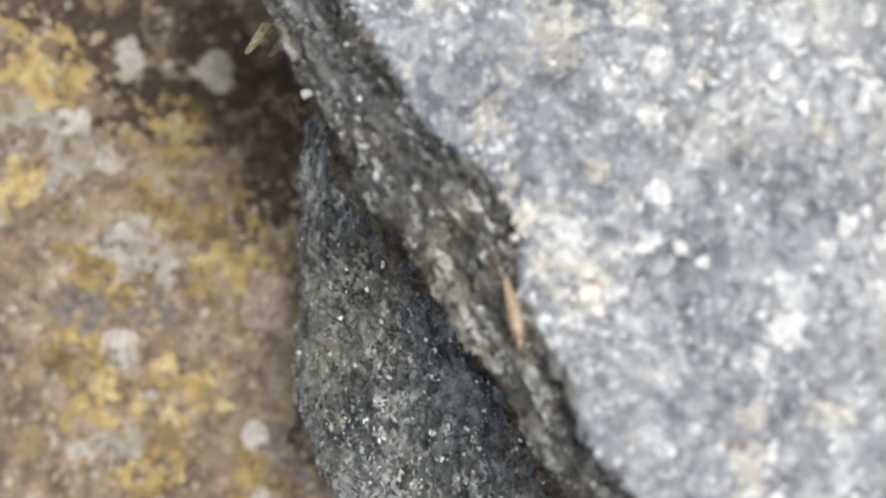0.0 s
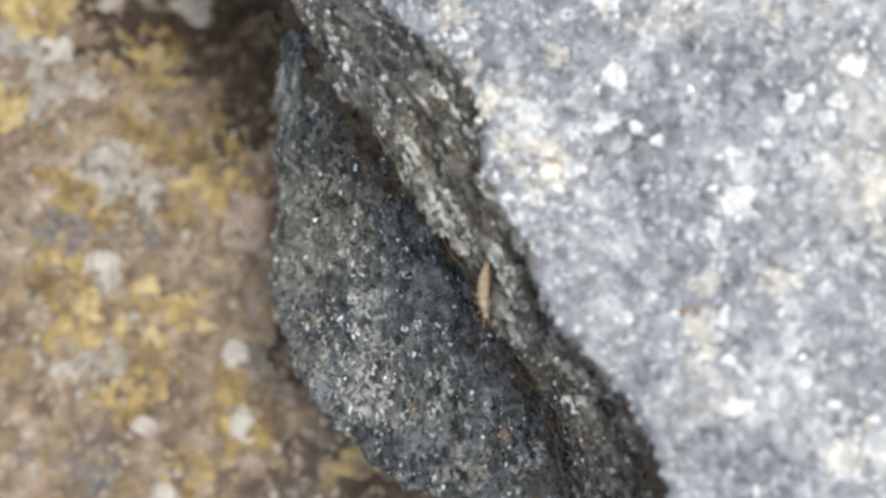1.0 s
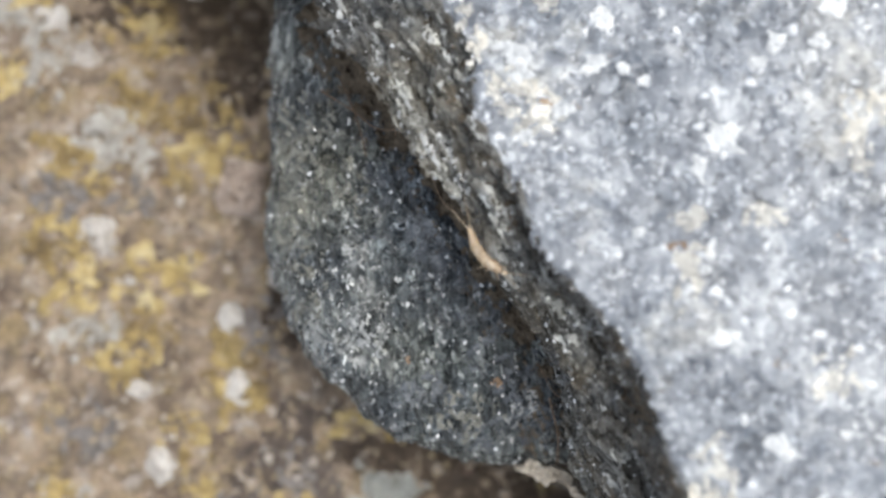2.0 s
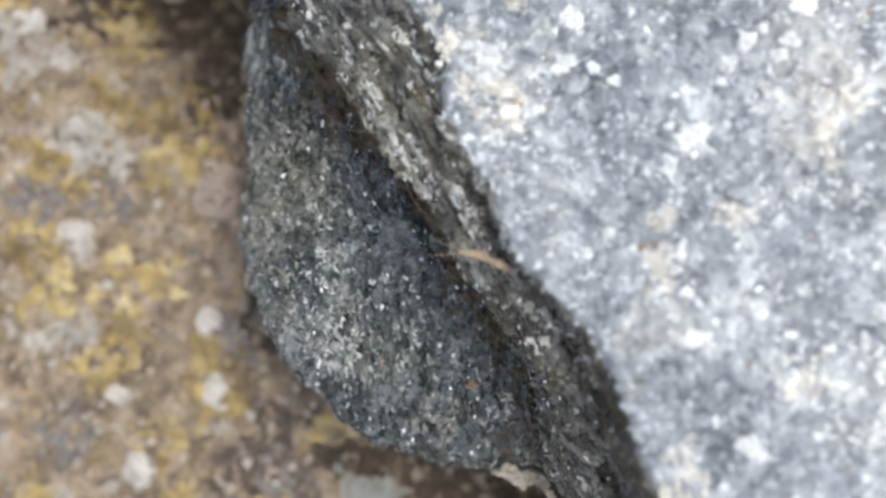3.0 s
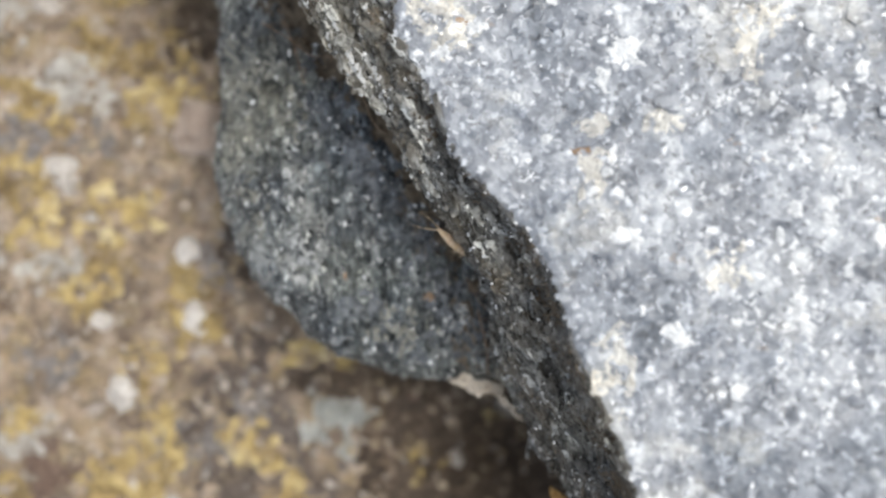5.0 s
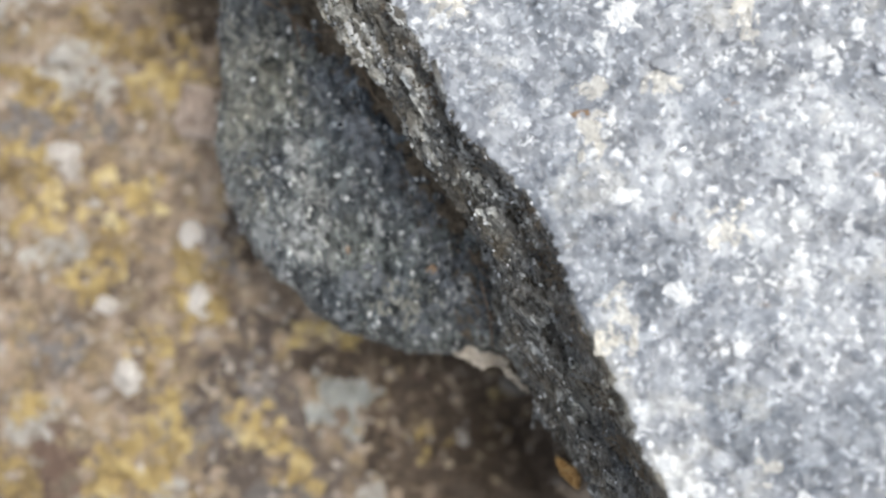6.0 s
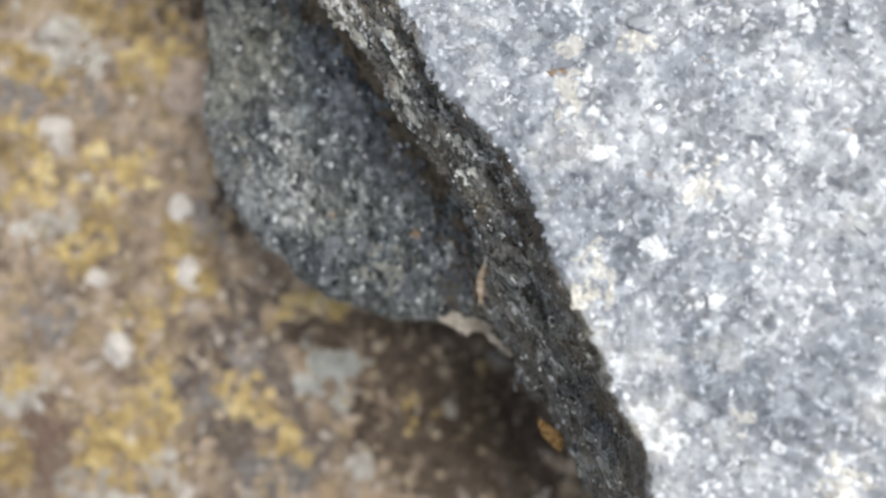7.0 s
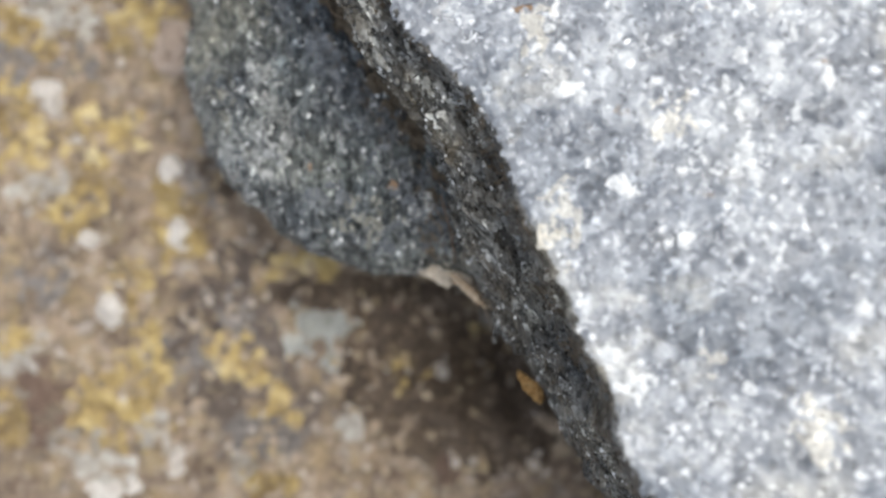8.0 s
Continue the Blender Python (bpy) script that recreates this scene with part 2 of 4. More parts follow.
def granite_dark(name, tints, film_amount, pale, streak, lean, film=(0.125, 0.1, 0.067), islands=0.0, zones=()):
    """Weathered, damp rock: dark minerals with pale grains, a brown film and wet glints, drawn out along its foliation
    (lean: degrees from y). zones: ragged zones of multiplied colour, as centre, reach and cast.
    """
    n = Nodes(name)
    at, soft = n.warped(1800, 0.0008), n.warped(600, 0.0013)
    turned, drawn = n.add("ShaderNodeMapping"), n.add("ShaderNodeMapping")
    n.put(turned.inputs["Vector"], at)
    turned.inputs["Rotation"].default_value = (0, 0, -radians(lean))
    n.put(drawn.inputs["Vector"], turned.outputs[0])
    drawn.inputs["Scale"].default_value = (1.0, streak, 1.0)
    small, fine = n.cell(1150, drawn.outputs[0]), n.cell(3300, drawn.outputs[0])
    p1, p2 = n.add("ShaderNodeSeparateColor"), n.add("ShaderNodeSeparateColor")
    n.put(p1.inputs[0], small.outputs["Color"])
    n.put(p2.inputs[0], fine.outputs["Color"])
    tone = n.noise(520, 9.0, 0.72, drawn.outputs[0])
    colour = n.ramp(tone.outputs[0], [(0.36, tints[0]), (0.49, tints[1]), (0.58, tints[2]), (0.70, tints[3])])
    fleck = n.math("MULTIPLY", n.ramp(p1.outputs[0], [(0.78, 0.0), (0.82, 0.85)]), n.ramp(small.outputs["Distance"], [(0.15, 1.0), (0.5, 0.0)]))
    colour = n.mix(fleck, colour, (0.42, 0.42, 0.41))
    # finest bright specks, which put micro-glints into the colour
    colour = n.mix(n.ramp(p2.outputs[0], [(0.87, 0.0), (0.91, 0.85)]), colour, (0.62, 0.625, 0.615))
    colour = n.mix(n.ramp(p2.outputs[1], [(0.72, 0.0), (0.77, 0.85)]), colour, tints[0])
    patch = n.noise(260, 5.0, 0.6, soft)
    colour = n.mix(n.ramp(patch.outputs[0], [(0.56, 0.0), (0.68, pale)]), colour, (0.3, 0.3, 0.285))
    stain = n.noise(420, 6.0, 0.65, soft)
    colour = n.mix(n.ramp(stain.outputs[0], [(0.42, 0.0), (0.64, film_amount)]), colour, film)
    broad = n.noise(150, 4.0, 0.55, soft)
    colour = n.mix(1.0, colour, n.ramp(broad.outputs[0], [(0.36, (0.57, 0.605, 0.67)), (0.5, (0.98, 0.985, 0.985)), (0.64, (1.5, 1.48, 1.38))]), "MULTIPLY")
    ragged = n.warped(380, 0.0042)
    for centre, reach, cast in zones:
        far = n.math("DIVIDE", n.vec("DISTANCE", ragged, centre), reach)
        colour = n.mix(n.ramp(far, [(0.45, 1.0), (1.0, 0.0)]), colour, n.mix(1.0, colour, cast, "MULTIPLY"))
    colour = islanded(n, colour, islands, (0.5, 0.53, 0.58), (2.6, 2.6, 2.55))
    rough = n.ramp(p2.outputs[2], [(0.0, 0.1), (0.35, 0.2), (1.0, 0.5)])
    height = n.math("ADD", n.math("MULTIPLY", tone.outputs[0], 1.5), n.noise(5200, 3.0).outputs[0])
    n.facets(fine.outputs["Color"], 0.8, height, 0.0004, 1.0)
    return n.done(colour, rough, Specular_IOR_Level=0.75)


def ground_rock():
    n = Nodes("lichened_ground")
    at = n.warped(450, 0.002)
    wide, mid, fine = n.noise(110, 5.0, 0.6), n.noise(420, 6.0, 0.65, at), n.noise(2300, 4.0, 0.6)
    colour = n.ramp(mid.outputs[0], [(0.28, (0.075, 0.055, 0.042)), (0.42, (0.155, 0.118, 0.086)), (0.55, (0.27, 0.202, 0.142)), (0.66, (0.38, 0.31, 0.243)), (0.76, (0.5, 0.455, 0.405))])
    colour = n.mix(n.ramp(wide.outputs[0], [(0.38, 0.6), (0.53, 0.0)]), colour, (0.115, 0.086, 0.068))
    yellow = n.noise(330, 7.0, 0.7, n.warped(900, 0.0014))
    colour = n.mix(n.ramp(yellow.outputs[0], [(0.5, 0.0), (0.66, 0.5)]), colour, (0.30, 0.215, 0.085))
    grey = n.noise(430, 6.0, 0.65, n.vec("ADD", n.warped(700, 0.0012), (0.3, 0.2, 0.1)))
    colour = n.mix(n.ramp(grey.outputs[0], [(0.55, 0.0), (0.68, 0.7)]), colour, (0.38, 0.345, 0.32))
    colour = n.mix(1.0, colour, n.ramp(fine.outputs[0], [(0.3, 0.65), (0.5, 1.0), (0.7, 1.3)]), "MULTIPLY")
    pits = n.noise(260, 5.0, 0.6, n.vec("ADD", at, (0.7, 0.1, 0.4)))
    colour = n.mix(n.ramp(pits.outputs[0], [(0.55, 0.0), (0.64, 0.75)]), colour, (0.09, 0.061, 0.044))
    height = n.math("ADD", fine.outputs[0], n.math("MULTIPLY", mid.outputs[0], 2.0))
    n.facets(n.noise(3500, 2.0).outputs["Color"], 0.25, height, 0.0003, 0.7)
    return n.done(colour, 0.82, Specular_IOR_Level=0.35)


def crust(name, stops, rough=0.85, spread=1500, granular=1.0):
    """Lichen crust, pebble or flake: a colour ramp over noise, with a granular relief."""
    n = Nodes(name)
    a, b = n.noise(spread, 5.0, 0.65), n.cell(4200)
    where = n.add("ShaderNodeObjectInfo")
    tone = n.math("ADD", a.outputs[0], n.math("MULTIPLY", n.math("SUBTRACT", where.outputs["Random"], 0.5), 0.22))
    colour = n.ramp(tone, stops)
    colour = n.mix(1.0, colour, n.ramp(b.outputs["Distance"], [(0.0, 1.0 + 0.15 * granular), (0.6, 1.0 - 0.28 * granular)]), "MULTIPLY")
    n.facets(a.outputs["Color"], 0.2, n.math("SUBTRACT", a.outputs[0], n.math("MULTIPLY", b.outputs["Distance"], granular)), 0.00025, 0.8)
    return n.done(colour, rough, Specular_IOR_Level=0.3)


FRESH = granite_fresh()
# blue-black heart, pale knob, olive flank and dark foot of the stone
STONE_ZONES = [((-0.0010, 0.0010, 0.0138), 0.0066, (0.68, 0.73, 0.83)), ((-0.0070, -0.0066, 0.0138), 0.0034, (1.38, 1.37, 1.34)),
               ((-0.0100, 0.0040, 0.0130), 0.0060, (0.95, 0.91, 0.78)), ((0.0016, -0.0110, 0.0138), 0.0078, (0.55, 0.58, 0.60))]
RIM_TINTS = [(0.058, 0.056, 0.051), (0.152, 0.148, 0.138), (0.28, 0.277, 0.268), (0.56, 0.56, 0.555)]
DARK_TINTS = [(0.048, 0.052, 0.056), (0.135, 0.147, 0.15), (0.268, 0.285, 0.285), (0.64, 0.66, 0.655)]
FRESH_CRYSTALS = granite_fresh("fresh_crystals", 0.75)
RIM, RIM_CRYSTALS = (granite_dark(name, RIM_TINTS, 0.72, 0.5, 0.3, 33, (0.092, 0.073, 0.05), k) for name, k in (("weathered_rim", 0.0), ("rim_crystals", 0.75)))
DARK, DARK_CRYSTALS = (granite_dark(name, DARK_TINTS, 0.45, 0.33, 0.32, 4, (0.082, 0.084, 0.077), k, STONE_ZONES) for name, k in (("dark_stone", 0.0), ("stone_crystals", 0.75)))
GROUND = ground_rock()
YELLOW = crust("yellow_lichen", [(0.22, (0.105, 0.076, 0.045)), (0.40, (0.22, 0.155, 0.07)), (0.56, (0.43, 0.32, 0.135)), (0.78, (0.64, 0.54, 0.33))], spread=480, granular=0.55)
PALE = crust("pale_lichen", [(0.25, (0.24, 0.21, 0.175)), (0.5, (0.41, 0.375, 0.33)), (0.75, (0.62, 0.59, 0.54))], spread=900)
WHITE = crust("white_grain", [(0.25, (0.40, 0.345, 0.30)), (0.5, (0.60, 0.545, 0.49)), (0.75, (0.80, 0.77, 0.72))], 0.6, 800)
PINK = crust("pinkish_chip", [(0.25, (0.40, 0.32, 0.265)), (0.5, (0.52, 0.43, 0.365)), (0.75, (0.62, 0.54, 0.47))], 0.7, granular=0.4)
RUST = crust("rust_brown", [(0.25, (0.10, 0.066, 0.05)), (0.5, (0.16, 0.106, 0.08)), (0.75, (0.25, 0.175, 0.13))], 0.75)


# ---- ground ----
def ground_height(x, y):
    """Height of the ground's skin about the datum, in centimetres."""
    x, y = np.asarray(x, float), np.asarray(y, float)
    h = 0.05 * fbm(x * 0.9, y * 0.9, 0, 3, 11) + 0.034 * fbm(x * 5, y * 5, 0, 4, 23, 0.6)
    d, v = cells(x * 4 + 0.3 * grain(x * 9, y * 9, 0, 4), y * 4 + 0.3 * grain(x * 9, y * 9, 0, 5), 31)
    h = h + 0.045 * v * np.clip(1.2 - 1.6 * d, 0, 1)
    hollow = 0.9 * np.exp(-(((x + 1.75) / 0.72) ** 2 + ((y - 2.05) / 0.62) ** 2))
    hollow = hollow + 0.5 * np.exp(-(((x - 0.95) / 0.5) ** 2 + ((y + 2.3) / 0.4) ** 2))
    return h - hollow - LIFT


def spread(fine, low, high, far, steps):
    """Even steps over the near stretch and widening ones out to far."""
    out = np.geomspace(fine, far - high, steps)
    return np.concatenate([(low - out)[::-1], np.arange(low, high, fine), high + out])


gx, gy = np.meshgrid(spread(0.022, -4.6, 2.6, 2500, 40), spread(0.022, -4.6, 3.9, 2500, 40))
fall = np.exp(-(np.maximum(0, np.hypot(gx, gy) - 8) / 10) ** 2)
ground = part("ground", sheet("ground", cm(np.stack([gx, gy, (ground_height(gx, gy) + LIFT) * fall - LIFT], -1))), GROUND)
tagged(ground, "brown weathered rock ground grown with crusty lichen", "ground", kind="structure")


# ---- the granite block ----
EDGE_Y = [-7.5, -2.9, -2.5, -2.0, -1.6, -1.2, -0.95, -0.7, -0.45, -0.05, 0.2, 0.4, 0.62, 0.8, 0.92, 1.1, 1.29, 1.4, 1.52, 1.98, 2.3, 6.5]
EDGE_X = [4.2, 1.86, 1.69, 1.51, 1.33, 1.20, 1.12, 1.05, 0.82, 0.47, 0.41, 0.30, 0.15, 0.11, 0.14, 0.08, -0.05, -0.20, -0.40, -0.63, -0.82, -3.0]
LIP_Y = [-7.5, -3.16, -2.68, -2.21, -1.85, -1.5, -1.2, -0.95, -0.64, -0.29, -0.05, 0.25, 0.5, 0.76, 1.1, 1.4, 1.66, 1.8, 2.2, 6.5]
LIP_X = [3.9, 1.72, 1.46, 1.21, 0.98, 0.80, 0.75, 0.68, 0.52, 0.29, 0.18, 0.02, -0.17, -0.37, -0.60, -0.80, -0.95, -1.10, -1.28, -3.6]
LIP_Z = [-1.2, -1.15, -1.1, -1.08, -1.05, -1.0, -0.92, -0.78, -0.58, -0.44, -0.40, -0.37, -0.38, -0.40, -0.42, -0.45, -0.47, -0.48, -0.55, -1.0]


def face_height(x, y):
    """The fresh face: a gently tilted plane with broken relief."""
    flat = 0.078 * x - 0.115 * y - 0.075
    return flat + 0.02 * fbm(x * 2.2, y * 2.2, 0, 3, 41) + 0.007 * fbm(x * 14, y * 14, 0, 4, 47, 0.6)


def build_block():
    y = np.concatenate([np.linspace(-7.5, -3.5, 24), np.arange(-3.45, 3.0, 0.0125), np.linspace(3.05, 6.5, 20)])
    xt = np.interp(y, EDGE_Y, EDGE_X) + 0.035 * fbm(y * 4, 3.3, 0, 4, 51, 0.6)
    xl = np.interp(y, LIP_Y, LIP_X) + 0.022 * fbm(y * 4.5, 7.7, 0, 4, 53, 0.6)
    zl = np.interp(y, LIP_Y, LIP_Z) + 0.02 * fbm(y * 3, 1.7, 0, 3, 57)
    yy = y[:, None]
    # top, from the rim to the far side
    s = np.concatenate([np.arange(0, 3.3, 0.0135), np.linspace(3.35, 8.5, 18)])[None, :]
    tx = xt[:, None] + s
    lowered = 0.012 * np.exp(-s / 0.014)
    tz = face_height(tx, np.broadcast_to(yy, tx.shape)) - lowered
    top = np.stack([tx, np.broadcast_to(yy, tx.shape), tz], -1)
    # rim, from the fresh face down to the lip
    k = np.linspace(0, 1, 84)[None, :]
    rx = xt[:, None] + (xl - xt)[:, None] * k
    q = np.clip(k / 0.2, 0, 1)
    rz = tz[:, :1] + (zl[:, None] - tz[:, :1]) * (0.42 * q * q * (3 - 2 * q) + 0.18 * k + 0.40 * k**2.4)
    along = 0.46 * rx - 0.89 * yy
    across = 0.89 * rx + 0.46 * yy
    rough = 0.045 * fbm(along * 2.5, across * 6, 0, 3, 61) + 0.020 * fbm(along * 11, across * 20, 0, 3, 67, 0.6)
    dd, vv = cells(along * 6 + 0.3 * grain(rx * 20, yy * 20, 0, 8), across * 16, 71)
    rough = rough + 0.018 * vv * np.clip(1.3 - 1.7 * dd, 0, 1)
    d2, v2 = cells(along * 2.0 + 0.35 * grain(rx * 7, yy * 7, 0, 18), across * 6.5 + 0.3 * grain(rx * 9, yy * 9, 0, 19), 75)
    rough = rough + 0.055 * v2 * np.clip(1.4 - 1.5 * d2, 0, 1)
    d3, v3 = cells(along * 3.6 + 0.3 * grain(rx * 11, yy * 11, 0, 28), across * 13 + 0.3 * grain(rx * 12, yy * 12, 0, 29), 79)
    rough = rough + 0.035 * v3 * np.clip(1.5 - 1.8 * d3, 0, 1)
    ease = np.clip(k * 9, 0, 1)
    rim = np.stack([rx - 0.45 * rough * ease, np.broadcast_to(yy, rx.shape) - 0.2 * rough * ease, rz + 0.8 * rough * ease], -1)
    # below the lip: undercut, then down to the ground
    b = np.linspace(0, 1, 40)[None, :]
    reach = np.interp(y, [-3, -1.6, -0.8, 0, 6], [0.5, 0.55, 0.55, 0.8, 0.8])[:, None]
    ux = rim[:, -1:, 0] + reach * np.sin(b * np.pi * 0.5) + 0.03 * fbm(b * 6, yy * 5, 0, 3, 73) * np.clip(b * 8, 0, 1)
    uz = rim[:, -1:, 2] + (-2.75 - rim[:, -1:, 2]) * b**1.25
    under = np.stack([ux, np.broadcast_to(yy, ux.shape) * 1.0, uz], -1)
    far = top[:, -1:, :].copy()
    foot = far.copy()
    foot[..., 2] = -2.75
    back_side = np.concatenate([far, foot], 1)
    block = tagged(new("granite_block"), "broken granite block with a pale fresh face and dark weathered rim", "rock")
    part("fresh_face", sheet("fresh_face", cm(top)), FRESH, block, "pale blue-grey speckled broken granite face")
    part("weathered_rim", sheet("weathered_rim", cm(rim), turned=True), RIM, block, "dark rough weathered rock rim")
    part("underside", sheet("underside", cm(under), turned=True), RIM, block, "dark brown underside of the block")
    rows = []
    for row in (0, -1):
        ring = np.concatenate([under[row, ::-1], rim[row, ::-1], top[row]], 0)
        down = ring.copy()
        down[:, 2] = -2.75
        rows.append(part("end_face", sheet("end_face", cm(np.stack([ring, down], 0)), turned=row == 0), RIM, block))
    part("back_face", sheet("back_face", cm(back_side)), RIM, block)
    return block, top, rim


BLOCK, FACE_GRID, RIM_GRID = build_block()


# ---- the dark stone under the rim ----
STONE_Y = [-1.60, -1.59, -1.57, -1.47, -1.25, -1.03, -0.69, -0.47, -0.18, 0.10, 0.45, 0.83, 1.05, 1.40, 1.75, 2.0]
STONE_X = [0.80, 0.44, 0.05, -0.20, -0.53, -0.82, -1.05, -1.15, -1.28, -1.30, -1.27, -1.30, -1.30, -1.27, -1.24, -1.10]


def build_stone():
    mid = np.array([-0.15, -0.05])
    outline = np.array(list(zip(STONE_X, STONE_Y)) + [(-0.6, 2.15), (0.1, 1.5), (0.7, 0.6), (1.05, -0.4), (1.12, -1.1), (0.98, -1.5)]) - mid
    ang = np.unwrap(np.arctan2(outline[:, 1], outline[:, 0]))
    order = np.argsort(ang)
    a = np.linspace(-np.pi, np.pi, 560, endpoint=False)
    base = ang[order]
    r = np.interp(a, np.concatenate([base - 2 * np.pi, base, base + 2 * np.pi]), np.tile(np.hypot(*outline[order].T), 3))
    kernel = np.hanning(9) / np.hanning(9).sum()
    r = np.convolve(np.concatenate([r[-4:], r, r[:4]]), kernel, "valid")
    s = np.concatenate([np.linspace(0.004, 0.9, 150), 0.9 + 0.1 * np.sin(np.linspace(0, np.pi / 2, 36))[1:]])
    x = mid[0] + s[:, None] * r * np.cos(a)
    y = mid[1] + s[:, None] * r * np.sin(a)
    dome = -1.10 + 0.03 * x - 0.03 * y - 0.12 * s[:, None] ** 2 - 0.12 * s[:, None] ** 6
    dome = dome - 0.26 * (1 - np.sqrt(np.clip(1 - np.clip((s[:, None] - 0.86) / 0.14, 0, 1) ** 2, 0, 1)))
    # the shoulder falls away to the upper left, and a blunt ridge runs down the middle
    dome = dome - 0.22 * np.clip(-(x + 0.55), 0, 1) * np.clip(y + 0.6, 0, 1.2)
    z = dome + 0.055 * fbm(x * 2.2, y * 2.2, 0, 3, 81) + 0.03 * fbm(x * 9, y * 9, 0, 4, 83, 0.6)
    d, v = cells(x * 13 + 0.4 * grain(x * 30, y * 30, 0, 9), y * 13, 87)
    z = z + 0.018 * v * np.clip(1.3 - 1.7 * d, 0, 1)
    d, v = cells(x * 4.5 + 0.4 * grain(x * 9, y * 9, 0, 12), y * 3.4 + 0.4 * grain(x * 9, y * 9, 0, 13), 93)
    z = z + 0.05 * v * np.clip(1.4 - 1.6 * d, 0, 1) * np.clip(8 * (1 - s[:, None]), 0, 1)
    upper = np.stack([x, y, z], -1)
    wob = 1 + 0.02 * fbm(np.cos(a) * 4, np.sin(a) * 4, 0, 3, 89)
    upper[..., 0] = mid[0] + (upper[..., 0] - mid[0]) * wob
    upper[..., 1] = mid[1] + (upper[..., 1] - mid[1]) * wob
    rows = [upper]
    last = upper[-1]
    for q in np.linspace(0, 1, 30)[1:]:
        ring = last.copy()
        pull = 1 + 0.02 * np.sin(q * np.pi) - 0.16 * q**1.6 + 0.02 * fbm(np.cos(a) * 5, np.sin(a) * 5, q * 6, 3, 91)
        ring[:, 0], ring[:, 1] = mid[0] + (last[:, 0] - mid[0]) * pull, mid[1] + (last[:, 1] - mid[1]) * pull
        ring[:, 2] = last[:, 2] + (-2.62 - last[:, 2]) * q
        rows.append(ring[None])
    grid = np.concatenate(rows, 0)
    stone = part("dark_stone", sheet("dark_stone", cm(grid), wrap=True, turned=True), DARK)
    tagged(stone, "dark blue-grey glinting stone lying on the ground under the granite rim", "stone")
    return stone, upper


STONE, STONE_GRID = build_stone()


# ---- crusts, chips and grains on the surfaces ----
def clump(name, where, size, height_at, thick, seed, turn=0.0, ragged=0.8, fine=0.011, busy=9.0, sink=0.004, angular=False, power=2):
    """A ragged crust over a surface: lobed outline, islands and holes, granular skin with depth."""
    rx, ry = size
    reach = 1.45
    nx, ny = max(10, min(90, int(2 * reach * rx / fine))), max(10, min(90, int(2 * reach * ry / fine)))
    u, v = np.meshgrid(np.linspace(-reach, reach, nx) * rx, np.linspace(-reach, reach, ny) * ry)
    c, s = math.cos(radians(turn)), math.sin(radians(turn))
    x, y = where[0] + c * u - s * v, where[1] + s * u + c * v
    inside = 1 - np.abs(u / rx) ** power - np.abs(v / ry) ** power
    if angular:
        # a crystal's straight-edged outline
        rng = np.random.default_rng(seed)
        for a in np.arange(5) * 1.2566 + rng.uniform(-0.45, 0.45, 5):
            inside = np.minimum(inside + 0.5, 2.5 * (rng.uniform(0.72, 1.05) - u / rx * math.cos(a) - v / ry * math.sin(a)) + 0.5) - 0.5
    mask = inside + ragged * fbm(x * busy, y * busy, 0, 4, seed, 0.6)
    mask = np.minimum(mask, 3.0 * (1 - np.maximum(np.abs(u / rx), np.abs(v / ry)) / reach))
    body = np.sqrt(np.clip(mask, 0, 1)) * (0.75 + 0.35 * fbm(x * 26, y * 26, 0, 3, seed + 5))
    d, w = cells(x * 38, y * 38, seed + 9)
    body = body * (0.85 + 0.35 * w * np.clip(1.3 - 1.5 * d, 0, 1))
    z = height_at(x, y) + thick * body - sink
    idx = np.arange(nx * ny).reshape(ny, nx)
    quads = np.stack([idx[:-1, :-1], idx[:-1, 1:], idx[1:, 1:], idx[1:, :-1]], -1).reshape(-1, 4)
    quads = quads[(mask.ravel()[quads] > -0.02).sum(1) >= 3]
    if not len(quads):
        return None
    used, faces = np.unique(quads, return_inverse=True)
    me = bpy.data.meshes.new(name)
    me.from_pydata(cm(np.stack([x.ravel()[used], y.ravel()[used], z.ravel()[used]], -1)), [], faces.reshape(-1, 4))
    me.polygons.foreach_set("use_smooth", np.ones(len(quads), bool))
    return me


def crystals(name, points, sizes, material, parent=None, flat=0.6, seed=1):
    """Many small angular grains half sunk into a surface, as one mesh."""
    rng = np.random.default_rng(seed)
    corner = np.array([(1, 0, 0), (-1, 0, 0), (0, 1, 0), (0, -1, 0), (0, 0, 1), (0, 0, -1)], float)
    tris = np.array([(0, 2, 4), (2, 1, 4), (1, 3, 4), (3, 0, 4), (2, 0, 5), (1, 2, 5), (3, 1, 5), (0, 3, 5)])
    n = len(points)
    q = rng.normal(size=(n, 4))
    q /= np.linalg.norm(q, axis=1, keepdims=True)
    w, x, y, z = q.T
    rot = np.stack([1 - 2 * (y * y + z * z), 2 * (x * y - z * w), 2 * (x * z + y * w), 2 * (x * y + z * w), 1 - 2 * (x * x + z * z), 2 * (y * z - x * w),
                    2 * (x * z - y * w), 2 * (y * z + x * w), 1 - 2 * (x * x + y * y)], -1).reshape(n, 3, 3)
    shape = corner[None] * rng.uniform(0.55, 1.25, (n, 6, 1)) * sizes[:, None, None]
    body = np.einsum("nij,nkj->nki", rot, shape)
    body[..., 2] *= flat
    verts = cm((points[:, None, :] + body).reshape(-1, 3))
    faces = (tris[None] + 6 * np.arange(n)[:, None, None]).reshape(-1, 3)
    me = bpy.data.meshes.new(name)
    me.from_pydata(verts, [], faces)
    ob = part(name, me, material, parent)
    return tagged(ob, kind="stuff")


